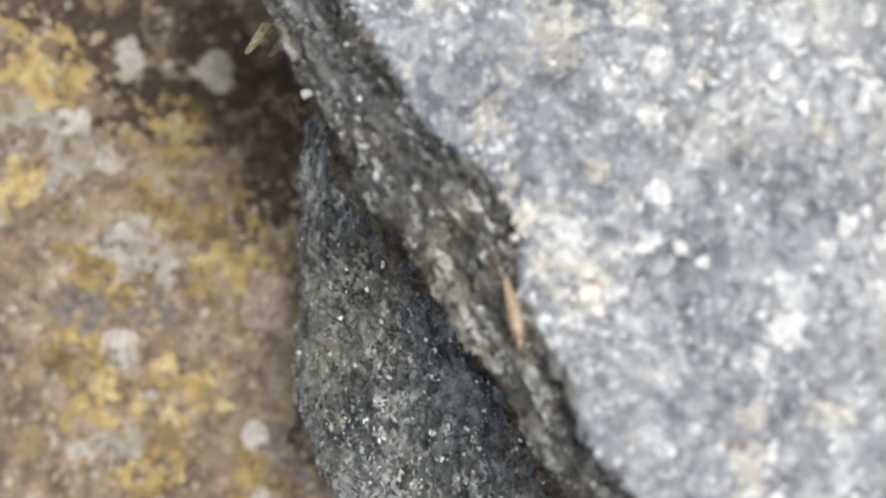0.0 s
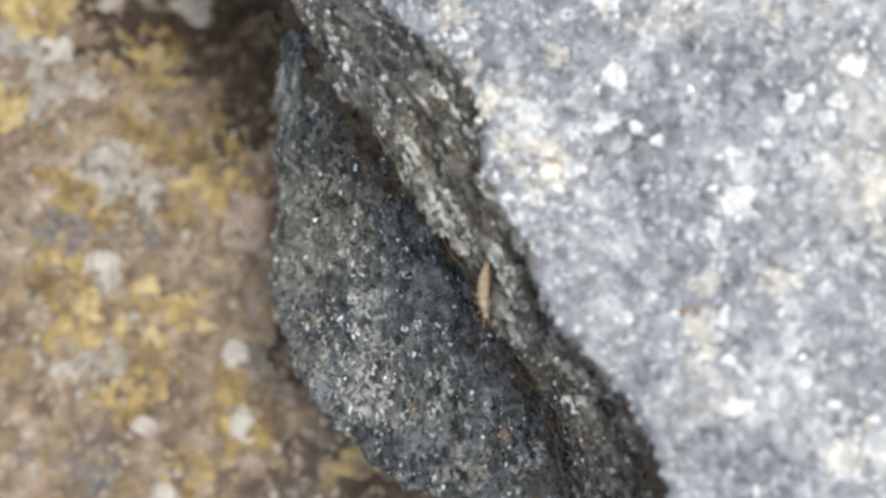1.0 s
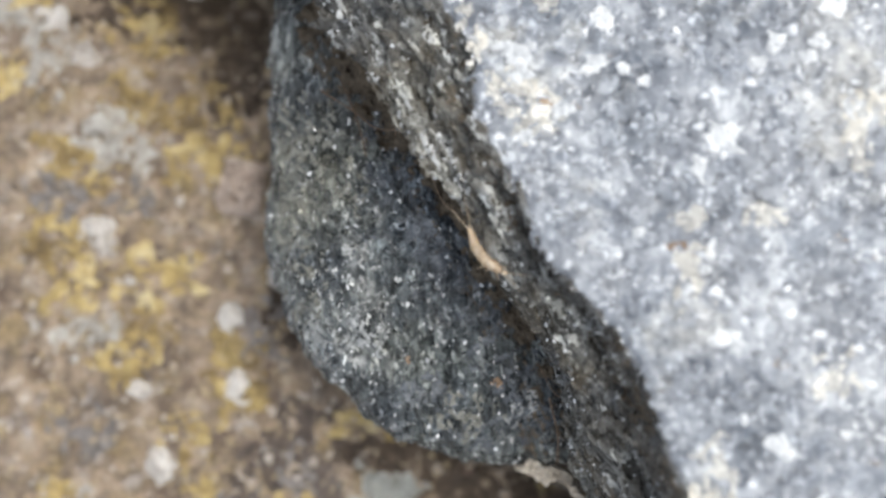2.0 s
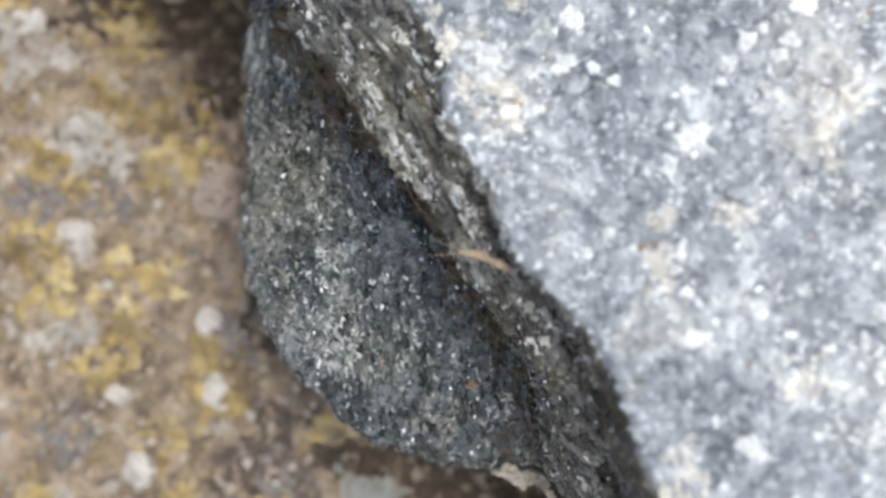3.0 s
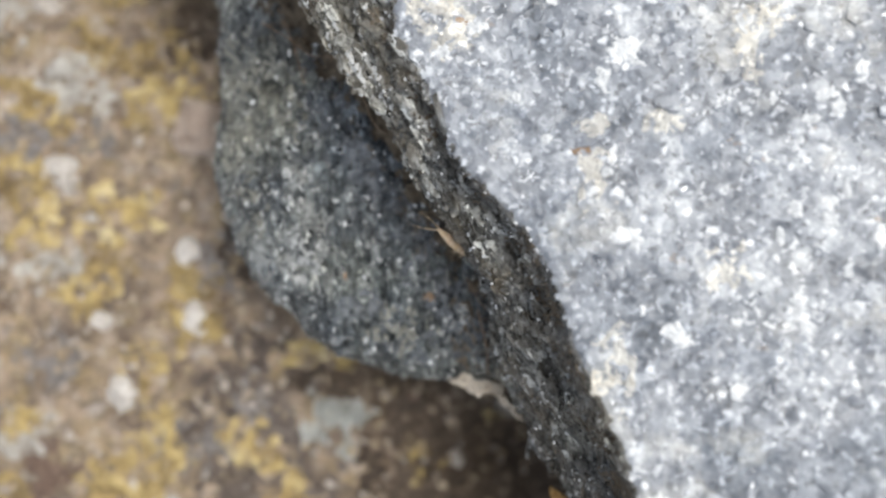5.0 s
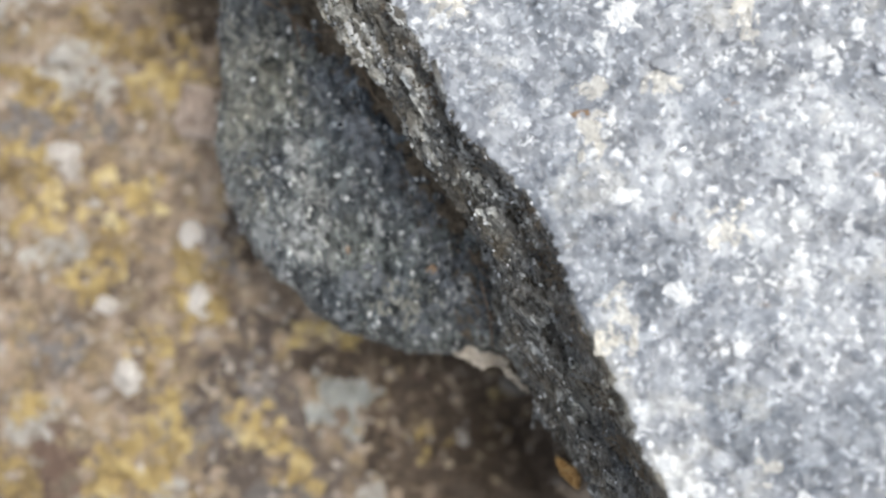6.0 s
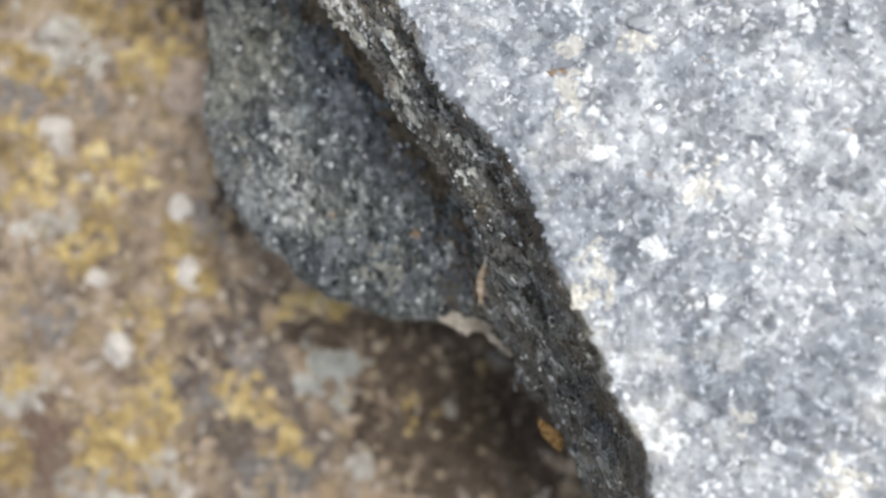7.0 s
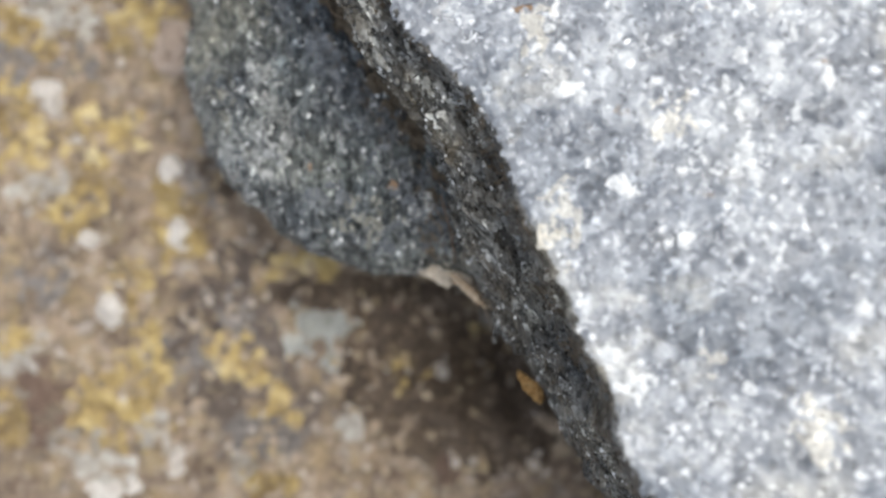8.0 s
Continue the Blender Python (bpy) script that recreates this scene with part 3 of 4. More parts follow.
def grain_material(name, stops, rough):
    n = Nodes(name)
    g = n.add("ShaderNodeNewGeometry")
    colour = n.ramp(g.outputs["Random Per Island"], stops)
    tone = n.noise(3000, 3.0)
    colour = n.mix(1.0, colour, n.ramp(tone.outputs[0], [(0.3, 0.75), (0.7, 1.2)]), "MULTIPLY")
    return n.done(colour, rough, Specular_IOR_Level=0.6)


def plates(name, grid, count, size, material, parent, seed, low, high, tilt=0.16, thick=0.005, skip=0, lie=None, slim=0.4):
    """Angular crystal faces bedded in a surface, each tilted its own way, as one mesh."""
    rng = np.random.default_rng(seed)
    du, dv = np.gradient(grid, axis=0), np.gradient(grid, axis=1)
    up = np.cross(du, dv).reshape(-1, 3)
    up /= np.linalg.norm(up, axis=1, keepdims=True) + 1e-12
    up *= np.where(up[:, 2:] < 0, -1, 1)
    flat = grid.reshape(-1, 3)
    keep = np.flatnonzero((flat[:, 1] > low) & (flat[:, 1] < high) & (flat[:, 0] < 3.6) & (np.arange(len(flat)) >= skip))
    chosen = keep[rng.integers(0, len(keep), count)]
    mid, nor = flat[chosen], up[chosen] + rng.normal(0, tilt, (count, 3))
    nor /= np.linalg.norm(nor, axis=1, keepdims=True)
    e1 = np.cross(nor, rng.normal(size=(count, 3)) if lie is None else np.cross(nor, np.array(lie) + rng.normal(0, 0.22, (count, 3))))
    e1 /= np.linalg.norm(e1, axis=1, keepdims=True)
    e2 = np.cross(nor, e1)
    k = 6
    turn = np.arange(k) * 2 * np.pi / k + rng.uniform(-0.35, 0.35, (count, k))
    half = np.minimum(2.6 * size, size * rng.lognormal(0, 0.45, (count, 1)))
    far = half * rng.uniform(0.75, 1.25, (count, k))
    px, py = far * np.cos(turn), far * np.sin(turn) * rng.uniform(slim, slim + 0.5, (count, 1))
    ring = px[..., None] * e1[:, None] + py[..., None] * e2[:, None]
    rise = (thick * rng.uniform(0.4, 1.4, (count, 1)))[..., None] * nor[:, None]
    foot = mid[:, None] + ring - 0.02 * nor[:, None]
    brow = mid[:, None] + 0.93 * ring + rise
    verts = np.concatenate([foot, brow], 1).reshape(-1, 3)
    at = 2 * k * np.arange(count)[:, None]
    faces = [tuple(f) for f in at + k + np.arange(k)[None]]
    for i in range(k):
        j = (i + 1) % k
        faces += [tuple(f) for f in at + np.array([[i, j, k + j, k + i]])]
    me = bpy.data.meshes.new(name)
    me.from_pydata(cm(verts), [], faces)
    return tagged(part(name, me, material, parent), kind="stuff")


GRAIN_FACE = grain_material("face_grains", [(0.0, (0.12, 0.125, 0.14)), (0.25, (0.27, 0.285, 0.31)), (0.6, (0.38, 0.39, 0.42)), (0.85, (0.55, 0.55, 0.56)), (1.0, (0.8, 0.8, 0.8))], 0.3)
GRAIN_DARK = grain_material("dark_grains", [(0.0, (0.022, 0.025, 0.028)), (0.6, (0.065, 0.07, 0.073)), (0.9, (0.15, 0.15, 0.15)), (1.0, (0.5, 0.5, 0.5))], 0.18)
GRAIN_RIM = grain_material("rim_grains", [(0.0, (0.025, 0.024, 0.021)), (0.6, (0.07, 0.067, 0.06)), (0.9, (0.15, 0.145, 0.135)), (1.0, (0.45, 0.44, 0.42))], 0.2)
GRAIN_SOIL = grain_material("ground_grains", [(0.0, (0.09, 0.065, 0.045)), (0.35, (0.22, 0.165, 0.11)), (0.6, (0.29, 0.22, 0.12)), (0.85, (0.32, 0.26, 0.2)), (1.0, (0.44, 0.39, 0.34))], 0.7)


def pick(grid, count, seed, low, high):
    """Random points of a grid whose y lies between low and high."""
    rng = np.random.default_rng(seed)
    flat = grid.reshape(-1, 3)
    flat = flat[(flat[:, 1] > low) & (flat[:, 1] < high) & (flat[:, 0] < 3.9)]
    return flat[rng.integers(0, len(flat), count)], rng


plates("crystal_grit", FACE_GRID, 3000, 0.034, FRESH_CRYSTALS, BLOCK, 15, -3.3, 2.8, 0.035, 0.0012)
plates("crystal_grit", RIM_GRID, 2200, 0.021, RIM_CRYSTALS, BLOCK, 16, -3.3, 2.8, 0.3, 0.006)
plates("flake_grit", RIM_GRID, 500, 0.060, RIM_CRYSTALS, BLOCK, 18, -3.3, 2.8, 0.14, 0.010, lie=(-0.54, 0.84, 0.1), slim=0.14)
plates("flake_grit", STONE_GRID, 700, 0.036, DARK_CRYSTALS, STONE, 19, -3.0, 2.6, 0.32, 0.014, skip=20 * STONE_GRID.shape[1], lie=(-0.3, 0.95, 0.0), slim=0.35)
plates("crystal_grit", STONE_GRID, 3000, 0.019, DARK_CRYSTALS, STONE, 17, -3.0, 2.6, 0.3, 0.005, skip=20 * STONE_GRID.shape[1])
pts, rng = pick(FACE_GRID, 2600, 5, -3.3, 2.8)
crystals("grit", pts - (0, 0, 0.010), np.minimum(0.04, rng.lognormal(-3.9, 0.35, len(pts))), GRAIN_FACE, BLOCK, 0.5, 5)
pts, rng = pick(RIM_GRID, 1700, 6, -3.3, 2.8)
crystals("grit", pts - (0, 0, 0.010), np.minimum(0.035, rng.lognormal(-4.0, 0.35, len(pts))), GRAIN_RIM, BLOCK, 0.6, 6)
pts, rng = pick(STONE_GRID[20:], 3000, 7, -3, 2.5)
crystals("grit", pts - (0, 0, 0.009), np.minimum(0.03, rng.lognormal(-4.1, 0.35, len(pts))), GRAIN_DARK, STONE, 0.6, 7)
rng = np.random.default_rng(8)
pts = np.stack([rng.uniform(-4.3, 2.2, 9000), rng.uniform(-4.3, 3.6, 9000), np.zeros(9000)], -1)
pts[:, 2] = ground_height(pts[:, 0], pts[:, 1])
tagged(crystals("sand", pts, rng.lognormal(-3.7, 0.45, len(pts)), GRAIN_SOIL, None, 0.6, 8), "loose sand and lichen crumbs strewn over the ground", "sand", kind="stuff")

# pale crystals that stand out on the fresh face: x, y, half width, half height
WHITE_CHIPS = [(0.38, 1.0, 0.099, 0.079), (0.8, 0.93, 0.086, 0.066), (1.39, -0.07, 0.026, 0.073), (1.36, -0.19, 0.04, 0.033), (1.75, -1.12, 0.073, 0.066), (1.44, -0.55, 0.086, 0.053),
               (2.58, -0.37, 0.046, 0.046), (2.85, 0.89, 0.092, 0.073), (0.85, 1.18, 0.066, 0.079), (1.48, 0.5, 0.105, 0.073), (0.42, 0.54, 0.046, 0.04), (1.08, 0.83, 0.04, 0.033),
               (1.68, 0.93, 0.046, 0.033), (1.97, 0.96, 0.053, 0.033), (2.23, -0.13, 0.079, 0.04), (2.66, 0.17, 0.04, 0.073), (1.03, 0.01, 0.033, 0.04), (2.03, -1.41, 0.066, 0.046)]
MORE_CHIPS = [(0.0, 1.41, 0.04, 0.034), (0.63, 0.67, 0.063, 0.04), (0.82, 1.59, 0.063, 0.052), (1.53, 1.99, 0.052, 0.04), (1.18, 1.22, 0.046, 0.034), (0.96, 0.91, 0.04, 0.029),
              (1.78, 1.04, 0.046, 0.063), (1.91, 1.77, 0.057, 0.046)]
CREAM_CHIPS = [(2.2, 0.52, 0.04, 0.148), (1.38, -1.30, 0.092, 0.18), (2.02, -0.73, 0.086, 0.119), (0.29, 0.77, 0.066, 0.132), (1.28, -0.22, 0.099, 0.132), (1.71, 0.11, 0.099, 0.059),
               (0.32, 1.99, 0.116, 0.174), (0.05, 1.8, 0.075, 0.058), (0.53, 1.3, 0.075, 0.058), (0.4, 0.81, 0.075, 0.087)]
RUST_CHIPS = [(1.21, -0.07, 0.04, 0.03), (2.42, 1.18, 0.03, 0.03), (2.07, -0.03, 0.03, 0.03), (0.57, 0.71, 0.05, 0.025)]
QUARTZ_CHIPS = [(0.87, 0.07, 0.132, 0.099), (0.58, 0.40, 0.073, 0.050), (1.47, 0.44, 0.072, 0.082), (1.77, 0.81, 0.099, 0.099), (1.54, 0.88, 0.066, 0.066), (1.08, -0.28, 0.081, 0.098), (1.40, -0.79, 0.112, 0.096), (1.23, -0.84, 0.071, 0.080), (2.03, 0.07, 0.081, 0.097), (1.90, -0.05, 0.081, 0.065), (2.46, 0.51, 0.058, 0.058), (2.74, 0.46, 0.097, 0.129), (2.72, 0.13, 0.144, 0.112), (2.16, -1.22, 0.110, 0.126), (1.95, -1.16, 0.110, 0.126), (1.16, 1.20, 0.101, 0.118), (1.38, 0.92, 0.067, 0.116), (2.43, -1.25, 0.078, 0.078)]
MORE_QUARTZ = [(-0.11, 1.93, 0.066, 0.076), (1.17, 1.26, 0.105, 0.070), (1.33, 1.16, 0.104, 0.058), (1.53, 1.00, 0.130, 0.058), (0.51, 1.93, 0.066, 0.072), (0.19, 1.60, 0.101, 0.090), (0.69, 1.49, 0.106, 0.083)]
SMALL_CHIPS = [(0.42, 0.87, 0.074, 0.047), (2.08, 1.24, 0.066, 0.083), (2.00, 1.04, 0.060, 0.040), (2.60, 0.74, 0.046, 0.026), (2.80, 0.38, 0.045, 0.058), (2.60, 0.25, 0.058, 0.039), (2.50, 0.10, 0.064, 0.032), (2.29, 0.22, 0.019, 0.045), (1.49, 0.54, 0.073, 0.073), (1.35, 0.36, 0.046, 0.066), (0.86, 0.25, 0.026, 0.033), (2.39, -0.94, 0.032, 0.079), (2.44, -1.08, 0.044, 0.050), (2.53, -0.94, 0.025, 0.044), (2.40, -0.41, 0.032, 0.057), (2.68, -0.30, 0.019, 0.076), (2.31, -0.57, 0.022, 0.057), (2.57, -0.47, 0.044, 0.038), (2.06, -1.04, 0.038, 0.032), (1.52, -0.58, 0.039, 0.045), (1.54, -0.98, 0.019, 0.051), (2.67, -0.75, 0.032, 0.038)]
LAST_CHIPS = [(0.85, 1.22, 0.047, 0.041), (1.01, 1.42, 0.047, 0.029), (0.83, 1.89, 0.042, 0.059), (1.87, 1.67, 0.041, 0.064), (1.80, 1.86, 0.064, 0.035), (0.70, 2.11, 0.078, 0.048)]
MORE_CREAM = [(0.48, 0.62, 0.117, 0.067), (2.29, 0.71, 0.114, 0.046), (1.26, 0.06, 0.065, 0.065), (2.19, 0.58, 0.039, 0.147), (-0.01, 1.66, 0.054, 0.084), (0.81, 1.58, 0.047, 0.053), (1.62, 1.57, 0.058, 0.052), (-0.47, 1.84, 0.042, 0.055), (1.06, 2.02, 0.065, 0.048)]
EDGE_CREAM = [(0.35, 2.05, 0.135, 0.150), (0.75, 2.14, 0.105, 0.084), (0.02, 1.66, 0.066, 0.120), (-0.07, 1.53, 0.072, 0.090), (0.08, 1.21, 0.053, 0.089), (0.16, 1.05, 0.047, 0.077), (1.06, 1.78, 0.053, 0.041), (1.67, 1.54, 0.058, 0.058), (1.27, 0.07, 0.082, 0.059), (1.66, 0.12, 0.072, 0.046), (2.22, 0.66, 0.098, 0.078), (2.15, 0.48, 0.046, 0.114), (0.49, 0.63, 0.101, 0.101), (0.54, 0.75, 0.081, 0.060), (2.67, -2.41, 0.120, 0.156), (2.16, -2.07, 0.076, 0.067)]
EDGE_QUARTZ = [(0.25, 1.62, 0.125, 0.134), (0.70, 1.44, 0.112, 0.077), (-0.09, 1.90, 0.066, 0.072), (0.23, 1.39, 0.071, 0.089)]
EDGE_WHITE = [(0.38, 1.00, 0.082, 0.070), (0.01, 1.43, 0.042, 0.042), (0.81, 0.95, 0.081, 0.035), (1.91, 2.11, 0.053, 0.053), (1.76, -2.18, 0.092, 0.086), (1.60, -2.03, 0.049, 0.043), (1.69, -1.08, 0.050, 0.050), (2.34, -2.22, 0.039, 0.039), (2.85, -0.56, 0.041, 0.063), (2.94, -1.80, 0.043, 0.043)]
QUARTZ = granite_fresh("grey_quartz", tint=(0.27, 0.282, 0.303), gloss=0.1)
FELDSPAR = crust("feldspar", [(0.2, (0.40, 0.408, 0.42)), (0.5, (0.575, 0.58, 0.585)), (0.8, (0.76, 0.762, 0.762))], 0.4, granular=0.3)
CREAM = granite_fresh("cream_feldspar", tint=(0.57, 0.532, 0.465))
RUSTY = crust("rust_speck", [(0.25, (0.12, 0.078, 0.05)), (0.5, (0.235, 0.155, 0.097)), (0.75, (0.4, 0.31, 0.23))], 0.6, granular=0.3)
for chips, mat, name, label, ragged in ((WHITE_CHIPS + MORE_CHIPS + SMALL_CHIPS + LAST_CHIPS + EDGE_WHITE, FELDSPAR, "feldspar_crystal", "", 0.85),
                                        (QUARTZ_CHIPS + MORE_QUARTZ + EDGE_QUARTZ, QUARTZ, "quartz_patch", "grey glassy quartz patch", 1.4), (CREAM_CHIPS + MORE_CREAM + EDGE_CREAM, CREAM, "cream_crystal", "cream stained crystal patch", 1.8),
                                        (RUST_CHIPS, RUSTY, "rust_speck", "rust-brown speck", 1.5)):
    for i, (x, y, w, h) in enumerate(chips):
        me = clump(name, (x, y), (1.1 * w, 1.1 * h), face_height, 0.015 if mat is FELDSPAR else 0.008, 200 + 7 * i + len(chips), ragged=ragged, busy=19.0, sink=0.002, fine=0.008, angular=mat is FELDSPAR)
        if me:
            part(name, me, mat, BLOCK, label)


def stone_top(x, y):
    """Height of the dark stone's skin under a point, from its own grid."""
    flat = STONE_GRID[:, ::4].reshape(-1, 3)
    x, y = np.asarray(x), np.asarray(y)
    best = ((flat[:, None, 0] - x.ravel()) ** 2 + (flat[:, None, 1] - y.ravel()) ** 2).argmin(0)
    return flat[best, 2].reshape(x.shape)


for i, (x, y, w, h) in enumerate([(0.33, -0.97, 0.055, 0.045), (-0.25, -0.81, 0.035, 0.028)]):
    part("rust_speck", clump("rust_speck", (x, y), (w, h), stone_top, 0.014, 300 + i, busy=16.0, fine=0.014), RUSTY, STONE, "rust-brown speck")
PALE_FILM = crust("pale_mineral", [(0.3, (0.125, 0.127, 0.126)), (0.5, (0.225, 0.228, 0.226)), (0.7, (0.38, 0.383, 0.378))], 0.4, granular=0.3)
for i, (x, y, w, h) in enumerate([(-0.72, -0.68, 0.24, 0.2), (-0.55, -0.32, 0.08, 0.2), (0.5, -1.14, 0.09, 0.13), (-0.62, -0.02, 0.07, 0.16)]):
    part("pale_crust", clump("pale_crust", (x, y), (w, h), stone_top, 0.014, 320 + i, ragged=2.4, busy=18.0, fine=0.012), PALE_FILM, STONE, "pale grey mineral crust")

BLUE_FILM = crust("blue_black_film", [(0.3, (0.058, 0.063, 0.072)), (0.5, (0.105, 0.113, 0.126)), (0.7, (0.19, 0.2, 0.215))], 0.25, granular=0.4)
for i, (x, y, w, h) in enumerate([(-0.23, 0.10, 0.26, 0.36), (0.18, -0.45, 0.22, 0.26), (-0.38, 0.62, 0.17, 0.3), (0.3, -0.78, 0.16, 0.16), (-0.15, -1.05, 0.2, 0.12), (0.48, -0.95, 0.14, 0.24), (0.6, -1.3, 0.14, 0.2), (0.2, -1.32, 0.2, 0.14), (0.0, -0.18, 0.2, 0.3)]):
    part("blue_film", clump("blue_film", (x, y), (w, h), stone_top, 0.013, 360 + i, ragged=1.7, busy=15.0, fine=0.012), BLUE_FILM, STONE, "blue-black mineral patch")
GREEN_FILM = crust("olive_grey_film", [(0.3, (0.10, 0.098, 0.083)), (0.5, (0.17, 0.167, 0.145)), (0.7, (0.28, 0.275, 0.245))], 0.4, granular=0.4)
for i, (x, y, w, h) in enumerate([(-1.0, 0.1, 0.17, 0.34), (-0.98, -0.35, 0.15, 0.25), (-0.95, 0.62, 0.2, 0.3), (-0.7, 0.3, 0.14, 0.2), (0.1, -1.2, 0.25, 0.15)]):
    part("green_film", clump("green_film", (x, y), (w, h), stone_top, 0.012, 340 + i, ragged=2.2, busy=15.0, fine=0.012), GREEN_FILM, STONE, "olive grey weathered film")
DULL = crust("dull_grey_crust", [(0.25, (0.13, 0.115, 0.105)), (0.5, (0.22, 0.195, 0.18)), (0.75, (0.38, 0.35, 0.33))])
for i, (x, y, w, h) in enumerate([(-1.21, -1.89, 0.22, 0.22), (-1.75, -2.3, 0.3, 0.22), (-2.9, -1.55, 0.25, 0.2), (-1.0, -3.0, 0.3, 0.2), (-3.1, 0.3, 0.2, 0.2), (-1.45, -0.75, 0.2, 0.25), (-2.55, 0.3, 0.2, 0.16)]):
    me = clump("grey_crust", (x, y), (w, h), ground_height, 0.018, 380 + i, ragged=1.6, busy=10.0)
    tagged(part("grey_crust", me, DULL), "dull purplish grey crust on the brown ground", "crust", "grey crusts")

# lichen and chips on the ground: x, y, half width, half height
YELLOW_SPOTS = [(-2.27, -2.68, 0.34, 0.29), (-3.13, 0.67, 0.15, 0.15), (-1.98, 0.65, 0.27, 0.22), (-2.43, -0.68, 0.22, 0.15), (-2.58, -0.97, 0.24, 0.19), (-2.05, -1.66, 0.19, 0.17),
                (-1.71, -1.28, 0.19, 0.17), (-1.7, -0.9, 0.19, 0.12), (-1.24, -2.22, 0.19, 0.17), (-1.07, -2.44, 0.12, 0.12), (-3.27, -2.7, 0.19, 0.24), (-3.01, -0.43, 0.24, 0.19)]
MORE_YELLOW = [(-3.15, -0.03, 0.19, 0.19), (-2.32, -0.3, 0.29, 0.19), (0.26, -2.44, 0.17, 0.17), (-0.59, -1.5, 0.24, 0.17), (-2.75, 0.44, 0.12, 0.12), (-1.97, -2.25, 0.22, 0.22),
               (-0.86, -2.66, 0.17, 0.15), (0.85, -2.12, 0.07, 0.07), (-2.05, 1.06, 0.29, 0.19), (-2.59, 1.13, 0.19, 0.19), (-3.5, 2.17, 0.35, 0.26)]
LAST_YELLOW = [(-3.0, 0.65, 0.17, 0.17), (-3.63, 1.25, 0.26, 0.17), (-0.94, -3.33, 0.19, 0.14), (-3.19, -2.12, 0.14, 0.14), (-2.5, 1.75, 0.2, 0.25)]
PALE_SPOTS = [(-0.26, -2.91, 0.10, 0.19), (-2.64, 0.81, 0.29, 0.24), (-3.14, -2.27, 0.19, 0.22), (-2.66, -2.93, 0.24, 0.12), (-1.96, -2.93, 0.1, 0.19), (-3.04, -0.79, 0.19, 0.15),
              (-2.72, -0.73, 0.17, 0.1), (0.99, -2.02, 0.17, 0.1), (-2.37, -3.2, 0.19, 0.12), (-3.5, 1.76, 0.33, 0.15), (-3.18, 1.39, 0.17, 0.22), (-1.13, -3.23, 0.1, 0.14)]
WHITE_SPOTS = [(-2.78, 0.03, 0.13, 0.17), (-2.3, -1.83, 0.1, 0.15), (-1.74, -0.65, 0.1, 0.11), (0.52, -2.42, 0.06, 0.09), (-2.57, -0.39, 0.06, 0.06), (-1.66, -1.19, 0.1, 0.12), (-2.46, -1.24, 0.08, 0.08),
               (-2.22, 2.25, 0.13, 0.15), (-2.79, 2.31, 0.1, 0.13), (-3.19, 1.76, 0.1, 0.1), (-2.92, 1.46, 0.1, 0.1), (-2.32, -3.4, 0.22, 0.12), (-1.75, -3.17, 0.06, 0.12), (-1.37, -0.27, 0.05, 0.14)]
RUST_SPOTS = [(-2.97, -2.61, 0.24, 0.29), (0.56, -3.26, 0.14, 0.12), (0.2, -1.85, 0.1, 0.07)]
for spots, mat, name, label, category, group, thick, ragged in (
        (YELLOW_SPOTS + MORE_YELLOW + LAST_YELLOW, YELLOW, "lichen_patch", "ragged yellow crusty lichen patch growing on the ground", "lichen", "yellow lichen patches", 0.022, 1.9),
        (PALE_SPOTS, PALE, "lichen_patch", "pale grey crusty lichen patch growing on the ground", "lichen", "grey lichen patches", 0.02, 1.7),
        (WHITE_SPOTS, WHITE, "pale_pebble", "small creamy white pebble bedded in the ground", "pebble", "pale pebbles", 0.05, 0.9),
        (RUST_SPOTS, RUST, "stain_crust", "reddish brown crusty growth on the ground", "crust", "brown crusts", 0.03, 0.9)):
    for i, (x, y, w, h) in enumerate(spots):
        me = clump(name, (x, y), (w * 1.1, h * 1.1), ground_height, thick, 400 + 11 * i + len(spots), ragged=ragged, busy=9.0 if w > 0.12 else 12.0)
        if me:
            tagged(part(name, me, mat), label, category, group)
ROSETTE = crust("grey_green_lichen", [(0.25, (0.25, 0.25, 0.225)), (0.5, (0.43, 0.43, 0.40)), (0.75, (0.66, 0.65, 0.62))], spread=700)
tagged(part("lichen_rosette", clump("lichen_rosette", (-0.50, -2.07), (0.27, 0.26), ground_height, 0.045, 617, ragged=1.0, busy=5.5), ROSETTE), "grey-green lobed lichen rosette growing on the ground", "lichen")
tagged(part("stone_chip", clump("stone_chip", (-1.64, 0.39), (0.19, 0.23), ground_height, 0.2, 623, turn=-14, ragged=0.2, busy=5.0, power=6), PINK), "flat pinkish beige stone chip beside the dark stone", "stone chip")
tagged(part("pebble", clump("pebble", (0.98, -2.02), (0.15, 0.09), ground_height, 0.3, 629, turn=-25, ragged=0.5, busy=6.0), PALE), "pale grey pebble in the hollow beside the block", "pebble")
# humus crumbs whose dark colour also paints the shade beside block and stone
HUMUS_SHADE = crust("humus_and_shade", [(0.25, (0.048, 0.035, 0.026)), (0.5, (0.09, 0.066, 0.048)), (0.75, (0.175, 0.13, 0.092))], 0.9)
